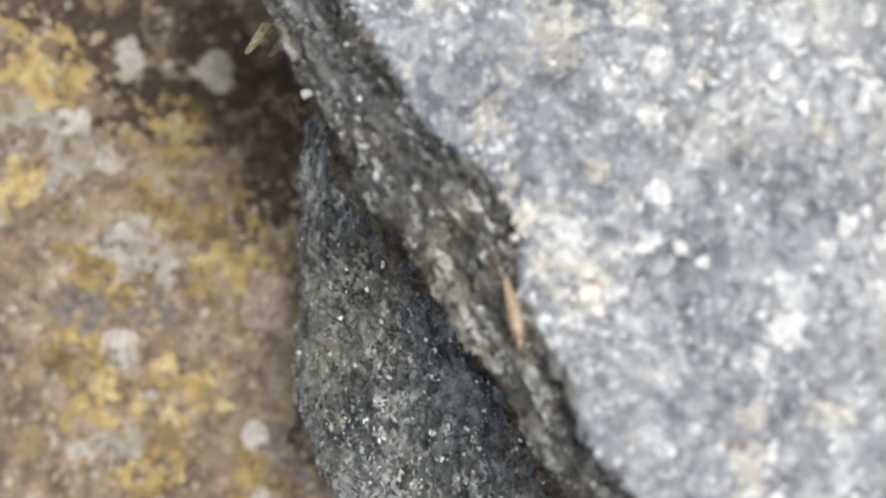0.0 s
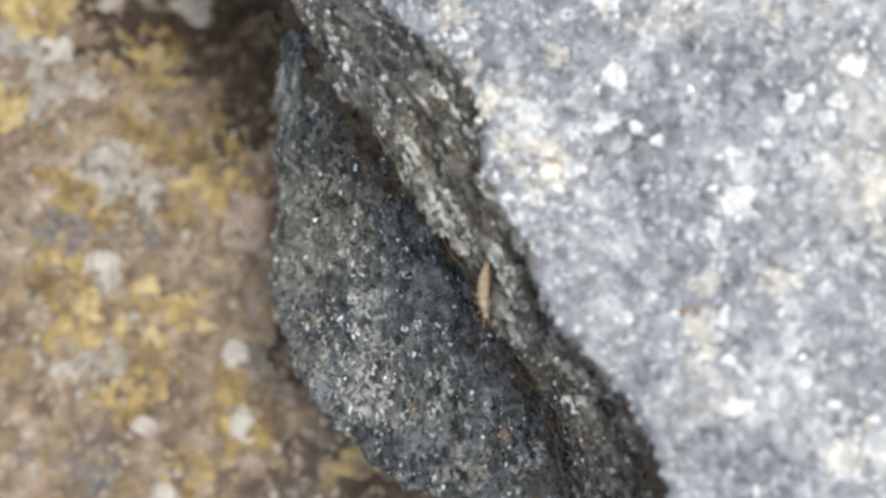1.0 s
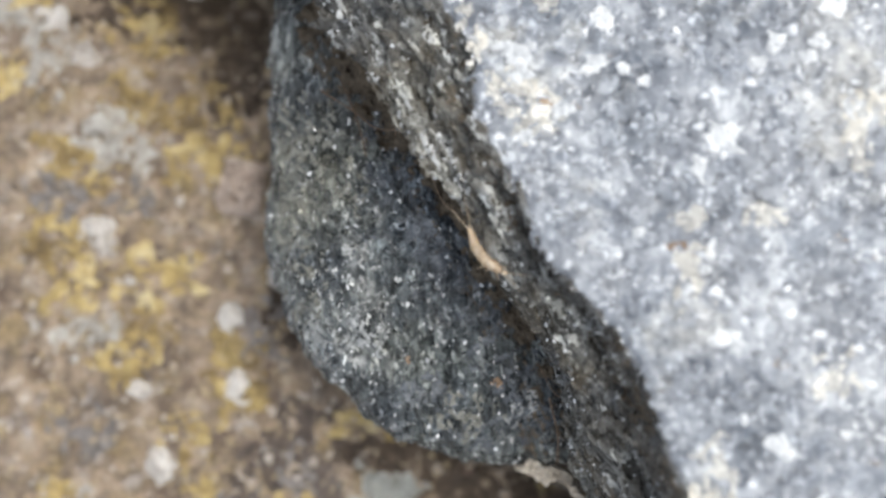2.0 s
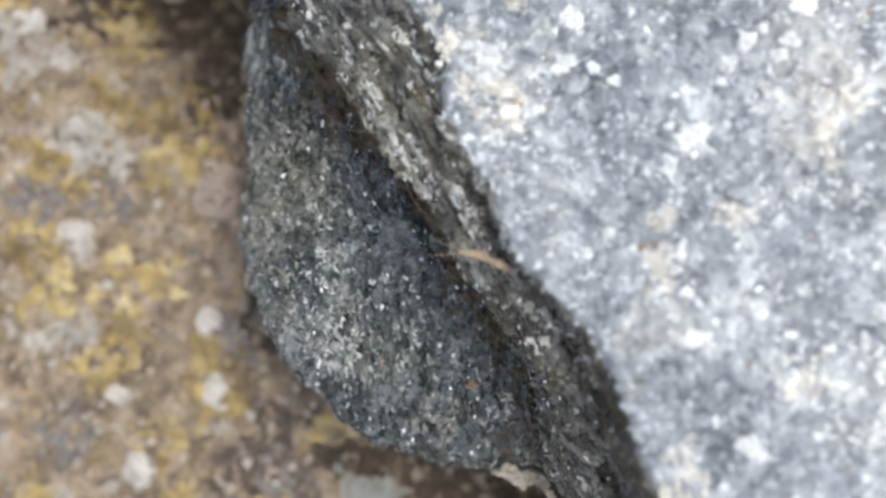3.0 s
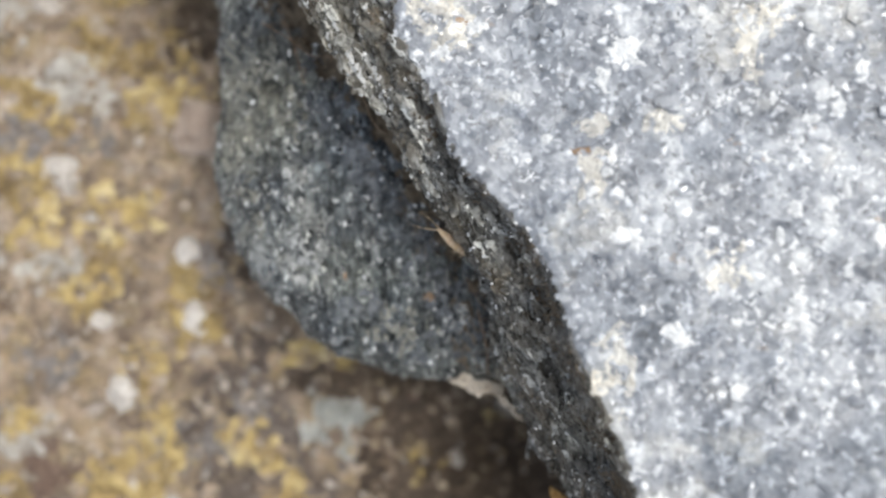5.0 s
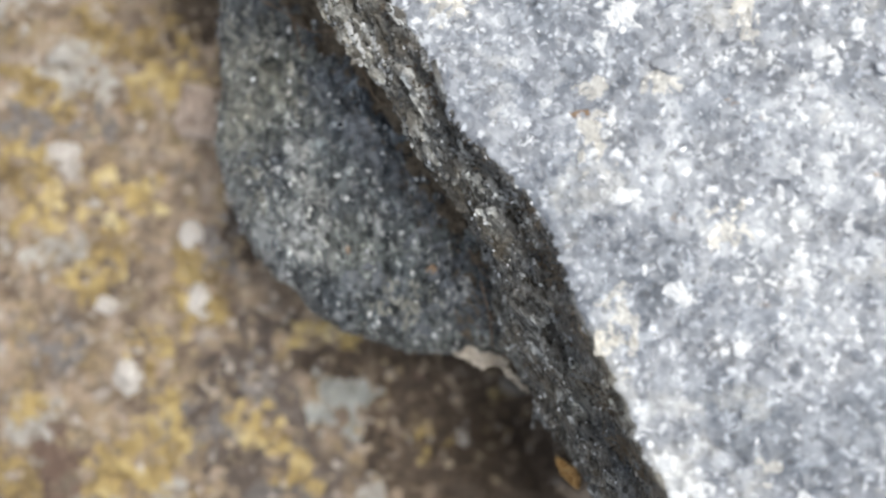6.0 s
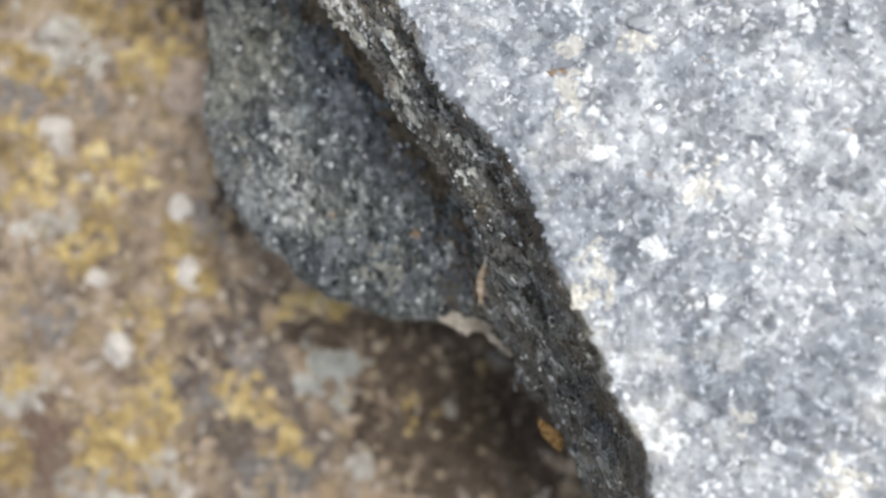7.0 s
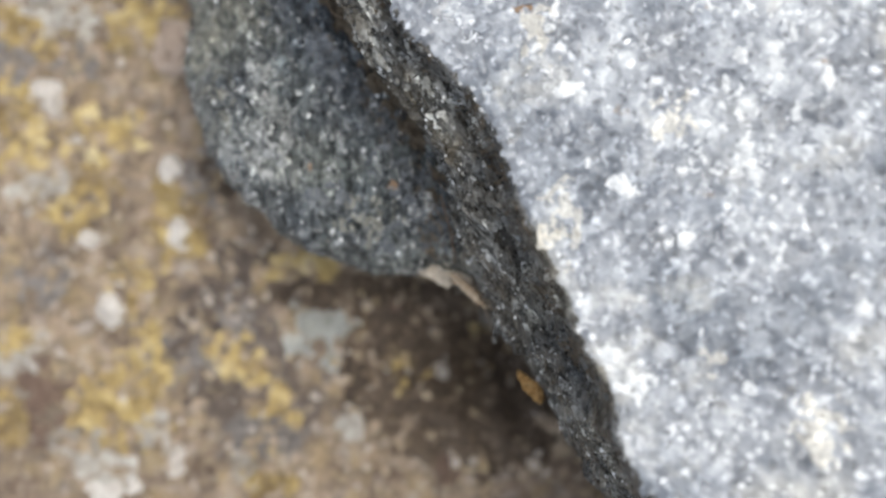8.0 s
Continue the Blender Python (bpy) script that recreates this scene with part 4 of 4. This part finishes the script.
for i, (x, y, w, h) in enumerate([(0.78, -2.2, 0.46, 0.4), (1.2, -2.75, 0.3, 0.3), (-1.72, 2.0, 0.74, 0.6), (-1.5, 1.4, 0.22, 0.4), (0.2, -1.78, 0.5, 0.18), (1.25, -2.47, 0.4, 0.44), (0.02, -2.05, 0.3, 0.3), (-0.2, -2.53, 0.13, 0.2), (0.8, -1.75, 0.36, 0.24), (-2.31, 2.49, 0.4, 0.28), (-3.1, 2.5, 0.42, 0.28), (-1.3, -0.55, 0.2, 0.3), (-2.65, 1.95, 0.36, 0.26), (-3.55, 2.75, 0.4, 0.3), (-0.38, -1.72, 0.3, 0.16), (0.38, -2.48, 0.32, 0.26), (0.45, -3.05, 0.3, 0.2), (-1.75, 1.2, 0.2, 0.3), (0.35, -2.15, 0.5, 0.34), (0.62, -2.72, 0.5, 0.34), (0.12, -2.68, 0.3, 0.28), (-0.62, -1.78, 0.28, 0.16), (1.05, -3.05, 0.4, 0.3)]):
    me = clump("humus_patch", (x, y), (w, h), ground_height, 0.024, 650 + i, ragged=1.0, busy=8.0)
    tagged(part("humus_patch", me, HUMUS_SHADE), "dark brown humus crumbs with painted shade in a hollow of the ground", "humus", "humus patches")
SOIL_FILM = crust("grey_brown_soil", [(0.25, (0.075, 0.058, 0.048)), (0.5, (0.135, 0.107, 0.089)), (0.75, (0.23, 0.19, 0.165))], 0.9, 900)
for i, (x, y, w, h) in enumerate([(-1.36, -1.88, 0.26, 0.24), (-1.67, -2.26, 0.18, 0.26), (-1.28, -2.6, 0.3, 0.24), (-0.83, -2.28, 0.22, 0.26), (-1.12, -1.52, 0.26, 0.2), (-0.55, -2.66, 0.26, 0.2), (-1.0, -2.02, 0.2, 0.2)]):
    me = clump("soil_film", (x, y), (w, h), ground_height, 0.016, 930 + i, ragged=1.9, busy=9.0)
    tagged(part("soil_film", me, SOIL_FILM), "thin crumbly grey-brown soil lying on the ground", "soil", "soil films")


def rim_top(x, y):
    """Height of the weathered rim under a point, from its own grid."""
    flat = RIM_GRID[::3, ::3].reshape(-1, 3)
    x, y = np.asarray(x), np.asarray(y)
    flat = flat[(np.abs(flat[:, 0] - x.mean()) < 0.4) & (np.abs(flat[:, 1] - y.mean()) < 0.4)]
    best = ((flat[:, None, 0] - x.ravel()) ** 2 + (flat[:, None, 1] - y.ravel()) ** 2).argmin(0)
    return flat[best, 2].reshape(x.shape)


# pale grains that catch the eye along the rim: x, y, half width, half height, turn
RIM_CHIPS = [(-0.09, 0.45, 0.022, 0.085, 27), (-0.03, 0.33, 0.025, 0.04, 30), (-0.28, 0.66, 0.02, 0.05, 25), (0.28, 0.02, 0.028, 0.03, 0), (0.80, -0.69, 0.025, 0.022, 0), (-1.03, 1.72, 0.03, 0.024, 20),
             (0.39, -0.3, 0.022, 0.02, 0), (0.88, -1.0, 0.024, 0.03, 10), (0.98, -1.28, 0.02, 0.022, 0), (-0.13, 1.12, 0.05, 0.025, -40), (0.02, 0.98, 0.03, 0.05, 20), (-0.62, 1.25, 0.02, 0.06, 28)]
RIM_PALE = crust("pale_rim_grain", [(0.25, (0.26, 0.26, 0.255)), (0.5, (0.42, 0.42, 0.41)), (0.75, (0.6, 0.6, 0.59))], 0.35, granular=0.3)
for i, (x, y, w, h, a) in enumerate(RIM_CHIPS):
    me = clump("pale_grain", (x, y), (w, h), rim_top, 0.014, 680 + i, turn=a, ragged=0.8, busy=20.0, fine=0.006)
    if me:
        part("pale_grain", me, RIM_PALE, BLOCK, "pale glinting grain")
# pale lenses drawn out along the lip
rng = np.random.default_rng(57)
for i in range(26):
    y = 0.2 + 1.5 * (i + rng.uniform(0, 1)) / 26
    x = float(np.interp(y, LIP_Y, LIP_X)) + rng.uniform(0.03, 0.17)
    me = clump("pale_lens", (x, y), (rng.uniform(0.014, 0.03), rng.uniform(0.04, 0.10)), rim_top, 0.012, 820 + i, turn=33 + rng.uniform(-8, 8), ragged=0.7, busy=18.0, fine=0.006)
    if me:
        part("pale_lens", me, RIM_PALE, BLOCK, "pale drawn-out mineral lens")
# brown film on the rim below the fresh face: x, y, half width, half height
# tiny mica flakes, coloured pale to paint glints on stone and rim
GLINTS = grain_material("painted_mica_glints", [(0.0, (0.3, 0.3, 0.3)), (0.5, (0.55, 0.555, 0.56)), (1.0, (0.85, 0.85, 0.85))], 0.16)
plates("glint_grit", STONE_GRID, 1300, 0.0105, GLINTS, STONE, 27, -3.0, 2.6, 0.35, 0.006, skip=20 * STONE_GRID.shape[1], lie=(-0.12, 1.0, 0.0), slim=0.2)
plates("glint_grit", RIM_GRID, 600, 0.0095, GLINTS, BLOCK, 28, -3.3, 2.8, 0.35, 0.008, lie=(-0.54, 0.84, 0.1), slim=0.3)
BROWN_FILM_SHADE = crust("brown_film_and_shade", [(0.25, (0.05, 0.038, 0.026)), (0.5, (0.10, 0.078, 0.055)), (0.75, (0.18, 0.145, 0.105))], 0.45, granular=0.5)
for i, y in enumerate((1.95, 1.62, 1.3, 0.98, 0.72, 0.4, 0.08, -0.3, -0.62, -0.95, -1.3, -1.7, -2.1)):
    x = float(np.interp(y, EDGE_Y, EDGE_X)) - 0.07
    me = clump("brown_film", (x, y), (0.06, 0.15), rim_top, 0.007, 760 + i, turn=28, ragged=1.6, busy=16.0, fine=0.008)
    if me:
        part("brown_film", me, BROWN_FILM_SHADE, BLOCK, "dark brown weathering film")
# earthy film on the stone; its brown also paints shade under the lip
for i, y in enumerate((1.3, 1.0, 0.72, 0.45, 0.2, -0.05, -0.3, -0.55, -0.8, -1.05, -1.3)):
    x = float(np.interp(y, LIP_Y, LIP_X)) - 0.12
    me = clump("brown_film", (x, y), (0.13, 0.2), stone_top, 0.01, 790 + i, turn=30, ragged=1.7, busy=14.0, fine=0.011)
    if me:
        part("brown_film", me, BROWN_FILM_SHADE, STONE, "dark brown earthy film with painted shade under the lip")


# ---- dirt, threads and scraps about the crease ----
def tube(points, radii, sides=8):
    """A closed round tube along points (metres), as grid mesh."""
    p = np.array(points, float)
    ahead = np.gradient(p, axis=0)
    ahead /= np.linalg.norm(ahead, axis=1, keepdims=True) + 1e-12
    up = np.where(np.abs(ahead[:, 2:]) > 0.9, (1.0, 0, 0), (0, 0, 1.0))
    a = np.cross(ahead, up)
    a /= np.linalg.norm(a, axis=1, keepdims=True)
    b = np.cross(a, ahead)
    turn = np.linspace(0, 2 * np.pi, sides, endpoint=False)
    ring = np.cos(turn)[None, :, None] * a[:, None] + np.sin(turn)[None, :, None] * b[:, None]
    return p[:, None] + ring * np.asarray(radii, float)[:, None, None]


def curved(knots, steps=24):
    """A smooth line through a few knots."""
    k = np.array(knots, float)
    k = np.concatenate([2 * k[:1] - k[1:2], k, 2 * k[-1:] - k[-2:-1]])
    out = []
    for i in range(1, len(k) - 2):
        t = np.linspace(0, 1, steps, endpoint=i == len(k) - 3)[:, None]
        a, b, c, d = k[i - 1 : i + 3]
        out.append(0.5 * (2 * b + (c - a) * t + (2 * a - 5 * b + 4 * c - d) * t**2 + (3 * b - a - 3 * c + d) * t**3))
    return np.concatenate(out)


SOIL = crust("dark_soil", [(0.25, (0.075, 0.058, 0.041)), (0.5, (0.165, 0.128, 0.09)), (0.75, (0.27, 0.21, 0.15))], 0.85)
PAPER = crust("pale_scrap", [(0.2, (0.48, 0.40, 0.31)), (0.5, (0.64, 0.56, 0.46)), (0.8, (0.75, 0.68, 0.58))], 0.6)
HUSK = crust("seed_husk", [(0.2, (0.2, 0.11, 0.04)), (0.5, (0.36, 0.21, 0.075)), (0.8, (0.52, 0.37, 0.18))], 0.5, 900)
THREAD = crust("root_thread", [(0.2, (0.13, 0.085, 0.055)), (0.5, (0.22, 0.15, 0.1)), (0.8, (0.32, 0.24, 0.17))], 0.6)
MOSS = crust("moss_tip", [(0.2, (0.2, 0.165, 0.075)), (0.5, (0.38, 0.33, 0.2)), (0.8, (0.58, 0.53, 0.4))], 0.6)


def build_soil():
    y = np.arange(-1.55, 1.9, 0.014)[:, None]
    q = np.linspace(0, 1, 34)[None, :]
    lip_x, lip_z = np.interp(y, LIP_Y, LIP_X), np.interp(y, LIP_Y, LIP_Z)
    wide = np.interp(y, [-1.55, -1.0, -0.6, 0.1, 0.8, 1.9], [0.05, 0.08, 0.1, 0.16, 0.26, 0.34]) * (1 + 0.4 * fbm(y * 3.1, 0.7, 0, 4, 701))
    x = lip_x - wide + (wide + 0.25) * q
    foot = stone_top(x[:, :1], np.broadcast_to(y, x[:, :1].shape)) - 0.03
    z = foot + (lip_z - 0.12 - foot) * (0.25 * q + 0.75 * q**2.2) + 0.075 * np.minimum(1, 6 * q) * fbm(x * 9, y * 9, 0, 5, 703, 0.65)
    soil = part("crevice_soil", sheet("crevice_soil", cm(np.stack([x, np.broadcast_to(y, x.shape), z], -1))), SOIL)
    return tagged(soil, "dark brown crumbly soil packed in the crevice between stone and block", "soil")


build_soil()
rng = np.random.default_rng(31)
for i, knots in enumerate([[(-0.82, 0.93, -1.02), (-0.62, 0.80, -0.93), (-0.46, 0.68, -0.92), (-0.27, 0.64, -0.8), (-0.12, 0.5, -0.62)],
                           [(-0.70, 1.02, -1.0), (-0.58, 0.74, -0.94), (-0.52, 0.5, -0.98)], [(-0.12, 0.40, -0.78), (-0.03, 0.2, -0.82), (0.06, 0.12, -0.7)],
                           [(0.66, -1.05, -0.98), (0.72, -1.3, -1.02), (0.74, -1.52, -1.2)], [(0.58, -0.82, -0.95), (0.68, -1.0, -0.9), (0.76, -1.04, -0.82)],
                           [(-0.4, 1.0, -0.85), (-0.3, 0.8, -0.85), (-0.33, 0.62, -0.9)]]):
    line = cm(curved(knots, 14)) + rng.normal(0, 0.00003, (1, 3))
    thread = part("root_thread", sheet("root_thread", tube(line, np.full(len(line), 0.00004 if i != 3 else 0.00006)), wrap=True), THREAD)
    tagged(thread, "fine brown root thread caught in the crevice", "root", "root threads")


def scrap(name, outline, mid, ax, ay, thick, crumple, seed, material):
    """A thin crumpled flake with two skins: outline(u) gives the half width along its length."""
    u, v = np.meshgrid(np.linspace(-1, 1, 46), np.linspace(-1, 1, 20))
    half = outline(u)
    mid, ax, ay = np.array(mid), np.array(ax), np.array(ay)
    up = np.cross(ax, ay)
    up /= np.linalg.norm(up)
    flat = mid + u[..., None] * ax + (v * half)[..., None] * ay
    lift = crumple * fbm(u * 2.2, v * 1.8, seed, 3, seed) + 0.3 * crumple * fbm(u * 8, v * 5, seed, 2, seed + 3)
    t = thick * np.sqrt(np.clip(1 - v**2, 0, 1)) * np.sqrt(np.clip(1 - u**2, 0, 1))
    a = flat + up * (lift + t)[..., None]
    b = flat + up * (lift - t)[..., None]
    return sheet(name, cm(np.concatenate([a, b[::-1]], 0)))


def build_scraps():
    ragged = lambda u: (1 - np.abs(u) ** 2.4) * (0.6 + 0.35 * np.abs(fbm(u * 3.5, 2.2, 0, 3, 733))) + 0.12
    me = scrap("pale_scrap", ragged, (0.66, -1.605, -1.32), (0.20, -0.03, -0.02), (0.015, 0.06, 0.025), 0.012, 0.05, 735, PAPER)
    tagged(part("pale_scrap", me, PAPER), "pale crumpled scrap of dry skin stuck between stone and block", "scrap")
    me = scrap("pale_scrap", ragged, (0.90, -1.755, -1.22), (0.11, -0.10, 0.03), (0.016, 0.022, 0.02), 0.01, 0.02, 741, PAPER)
    tagged(part("pale_scrap", me, PAPER), "thin pale strip of dry skin along the rim", "scrap")
    leaf = lambda u: np.clip((1 + u) ** 0.75 * (1 - u) ** 0.6, 0, 2) * 0.8
    me = scrap("seed_husk", leaf, (1.23, -2.365, -1.0), (0.085, -0.11, -0.02), (0.04, 0.034, 0.03), 0.012, 0.03, 745, HUSK)
    tagged(part("seed_husk", me, HUSK), "small orange-brown seed husk hanging on the rim's lower edge", "seed")
    blade = lambda u: np.clip(1 - 0.8 * (u + 1) / 2, 0, 1) * np.clip((1 + u) * 8, 0, 1)
    me = scrap("moss_tip", blade, (-1.40, 2.1, -0.9), (-0.06, -0.1, 0.05), (0.045, -0.02, 0.0), 0.02, 0.01, 751, MOSS)
    moss = tagged(part("moss_tip", me, MOSS), "yellowish moss shoot growing from under the rim", "moss")
    for dx, dy in ((0.05, 0.09), (0.1, 0.02)):
        copy_thing(moss, pose(0.01 * dx, 0.01 * dy, -0.002))


build_scraps()


# ---- the bristletail ----
def skin():
    n = Nodes("bristletail_skin")
    tone = n.noise(2600, 3.0)
    colour = n.ramp(tone.outputs[0], [(0.3, (0.22, 0.155, 0.097)), (0.5, (0.32, 0.237, 0.157)), (0.7, (0.45, 0.36, 0.265))])
    n.facets(tone.outputs["Color"], 0.1, tone.outputs[0], 0.00003, 0.4)
    return n.done(colour, 0.38, Subsurface_Weight=0.25, Subsurface_Radius=(0.0006, 0.0004, 0.0002), Subsurface_Scale=1.0)


def body_tube(low, high, radius, rings, steps, flatten=0.82):
    """A segmented stretch of the body along y (millimetres), from low to high, closed at both ends."""
    y = np.linspace(low, high, steps)
    groove = 1 - 0.10 * np.abs(np.cos(np.pi * rings * (y - low) / (high - low))) ** 6
    r = radius(y) * groove
    r[0] = r[-1] = 0.004
    turn = np.linspace(0, 2 * np.pi, 16, endpoint=False)
    return 0.001 * np.stack([r[:, None] * np.cos(turn), np.broadcast_to(y[:, None], (steps, 16)), flatten * r[:, None] * np.sin(turn)], -1)


def build_bristletail():
    mat = skin()
    bug = tagged(new("bristletail"), "pale amber two-pronged bristletail with long antennae crawling on the rock", "insect")
    width = lambda y: np.interp(y, [-1.75, -1.5, -1.1, -0.5, 0.1, 0.5, 0.9, 1.2, 1.45, 1.6, 1.8], [0.12, 0.18, 0.25, 0.33, 0.36, 0.35, 0.32, 0.26, 0.19, 0.18, 0.09])

    def hinged(name, grid, hinge, label=""):
        grid = grid - np.array((0, 0.001 * hinge, 0))
        ob = part(name, sheet(name, grid, wrap=True, turned=True), mat, bug, label)
        ob.location = (0, 0.001 * hinge, 0)
        return ob

    thorax = hinged("thorax", body_tube(0.28, 1.42, width, 3, 46), 0.35)
    middle = hinged("abdomen", body_tube(-0.65, 0.42, width, 4, 46), 0.0)
    rear = hinged("abdomen_tip", body_tube(-1.75, -0.5, width, 5, 50), -0.55)
    head = hinged("head", body_tube(1.36, 1.82, lambda y: 0.165 * np.sqrt(np.clip(1 - ((y - 1.6) / 0.25) ** 2, 0, 1)) + 0.01, 1, 22), 1.4)
    prongs = []
    for side in (-1, 1):
        line = 0.001 * curved([(0.07 * side, 0.36, 0.02), (0.2 * side, 0.72, 0.12), (0.33 * side, 1.1, 0.16), (0.52 * side, 1.55, 0.06)], 22)
        bead = 1 + 0.25 * np.sin(np.arange(len(line)) * 1.7)
        part("antenna", sheet("antenna", tube(line, np.linspace(0.000032, 0.000012, len(line)) * bead), wrap=True), mat, head, "thin beaded antenna")
        line = 0.001 * curved([(0, 0, 0), (0.10 * side, -0.36, 0.06), (0.30 * side, -1.1, 0.10), (0.42 * side, -1.9, 0.06)], 22)
        prong = part("tail_prong", sheet("tail_prong", tube(line, np.linspace(0.000042, 0.000010, len(line))), wrap=True), mat, rear, "thin pale tail prong")
        prong.location = (0.00006 * side, -0.00114, 0)
        prongs.append(prong)
    legs = []
    for i, (y, sweep) in enumerate(((1.2, 0.45), (0.85, -0.05), (0.5, -0.5))):
        for side in (-1, 1):
            line = 0.001 * curved([(0, 0, 0), (0.2 * side, 0.25 * sweep, 0.10), (0.35 * side, 0.6 * sweep, 0.0), (0.44 * side, 0.85 * sweep, -0.2)], 10)
            leg = part("leg", sheet("leg", tube(line, np.interp(np.arange(len(line)), [0, 8, 20, 29], [0.00004, 0.000032, 0.000022, 0.000008])), wrap=True), mat, bug)
            leg.location = (0.00014 * side, 0.001 * y, -0.00005)
            legs.append((leg, side, i))
    return bug, thorax, head, rear, prongs, legs


BUG, BUG_THORAX, BUG_HEAD, BUG_REAR, BUG_PRONGS, BUG_LEGS = build_bristletail()


# ---- what moves ----
# seconds, place in centimetres, turn in degrees; then the bend of the body and of the tail prongs
BUG_ROWS = [
    (0.0, 0.116, 0.569, -0.120, 12.9, 0, -166.4, -2, -12),
    (0.3, 0.176, 0.400, -0.140, -3.0, 0, -163.5, -6, -6),
    (0.5, 0.191, 0.228, -0.155, -14.1, 0, -176.0, -12, -1),
    (0.7, 0.170, 0.090, -0.185, -19.0, 0, -188.0, -2, 2),
    (1.0, 0.158, 0.022, -0.320, -19.3, 0, -182.2, 9, 3),
    (1.2, 0.172, -0.085, -0.340, -20.7, 0, -171.0, 8, 6),
    (2.3, 0.211, -0.124, -0.270, 14.4, 0, -126.1, 20, 6),
    (2.5, 0.277, -0.110, -0.250, 20.4, 0, -112.5, 13, -15),
    (2.8, 0.352, -0.135, -0.240, 18.5, 0, -110.5, -4, -6),
    (3.0, 0.392, -0.125, -0.230, 16.5, 0, -110.5, -14, -3),
    (3.1, 0.356, -0.121, -0.235, 14.5, 0, -117.5, -20, -3),
    (3.3, 0.318, -0.139, -0.240, 10.0, 0, -131.4, -28, -4),
    (3.5, 0.355, -0.180, -0.240, 4.0, 0, -144.0, -28, -9),
    (3.7, 0.353, -0.190, -0.280, -2.0, 0, -160.0, -24, 10),
    (3.9, 0.361, -0.270, -0.330, -9.0, 0, -166.5, -14, 28),
    (4.1, 0.347, -0.330, -0.340, -18.5, 0, -174.0, -4, 18),
    (4.3, 0.360, -0.460, -0.425, -22.0, 0, -147.5, 6, 0),
    (4.5, 0.394, -0.538, -0.490, -20.0, 0, -140.4, 10, 3),
    (4.7, 0.438, -0.573, -0.575, -26.0, 0, -136.8, 7, 8),
    (5.0, 0.505, -0.598, -0.645, -32.0, 0, -128.0, 4, 14),
    (5.2, 0.545, -0.615, -0.680, -37.8, 0, -134.0, 0, 0),
    (5.8, 0.680, -0.760, -0.905, -17.6, 0, -148.0, 0, 0),
    (6.3, 0.800, -0.930, -0.780, -11.3, 0, -176.2, -2, 0),
    (6.5, 0.843, -1.045, -0.385, -20.5, 0, -195.6, 1, 0),
    (6.7, 0.828, -1.115, -0.450, -20.5, 0, -195.6, 5, 6),
    (7.0, 0.778, -1.272, -0.765, -19.8, 0, -194.2, 11, 16),
    (7.5, 0.735, -1.534, -1.220, -15.4, 0, -166.5, 3, 13),
    (8.0, 0.826, -1.707, -1.190, 14.3, 0, -134.2, -3, 0),
]


def swung(y, turn):
    """A point of the thorax (metres), turned about the waist."""
    waist, a = 0.00035, radians(turn)
    return Matrix.Rotation(a, 3, "Z") @ (Vector(y) - Vector((0, waist, 0))) + Vector((0, waist, 0))


def motions():
    walk(BUG, [(t, pose(0.01 * x, 0.01 * y, 0.01 * (z + LIFT), rx, ry, rz)) for t, x, y, z, rx, ry, rz, *_ in BUG_ROWS])
    walk(BUG_THORAX, [(row[0], pose(0, 0.00035, 0, 0, 0, row[7])) for row in BUG_ROWS])
    walk(BUG_HEAD, [(row[0], pose(*swung((0, 0.0014, 0), row[7]), 0, 0, 1.4 * row[7])) for row in BUG_ROWS])
    walk(BUG_REAR, [(row[0], pose(0, -0.00055, 0, 0, 0, -row[7])) for row in BUG_ROWS])
    for prong in BUG_PRONGS:
        foot = prong.location.copy()
        walk(prong, [(row[0], pose(*foot, 0, 0, row[8])) for row in BUG_ROWS])
    times, bends = [row[0] for row in BUG_ROWS], [row[7] for row in BUG_ROWS]
    for leg, side, i in BUG_LEGS:
        place = leg.location.copy()
        step = 1 if (i + (side > 0)) % 2 else -1
        rows = []
        for k in range(33):
            t = k * 0.25
            bend = float(np.interp(t, times, bends))
            rows.append((t, pose(*swung(place, bend), 0, 0, bend + 17 * step * math.sin(2 * math.pi * t / 0.9))))
        walk(leg, rows)


motions()
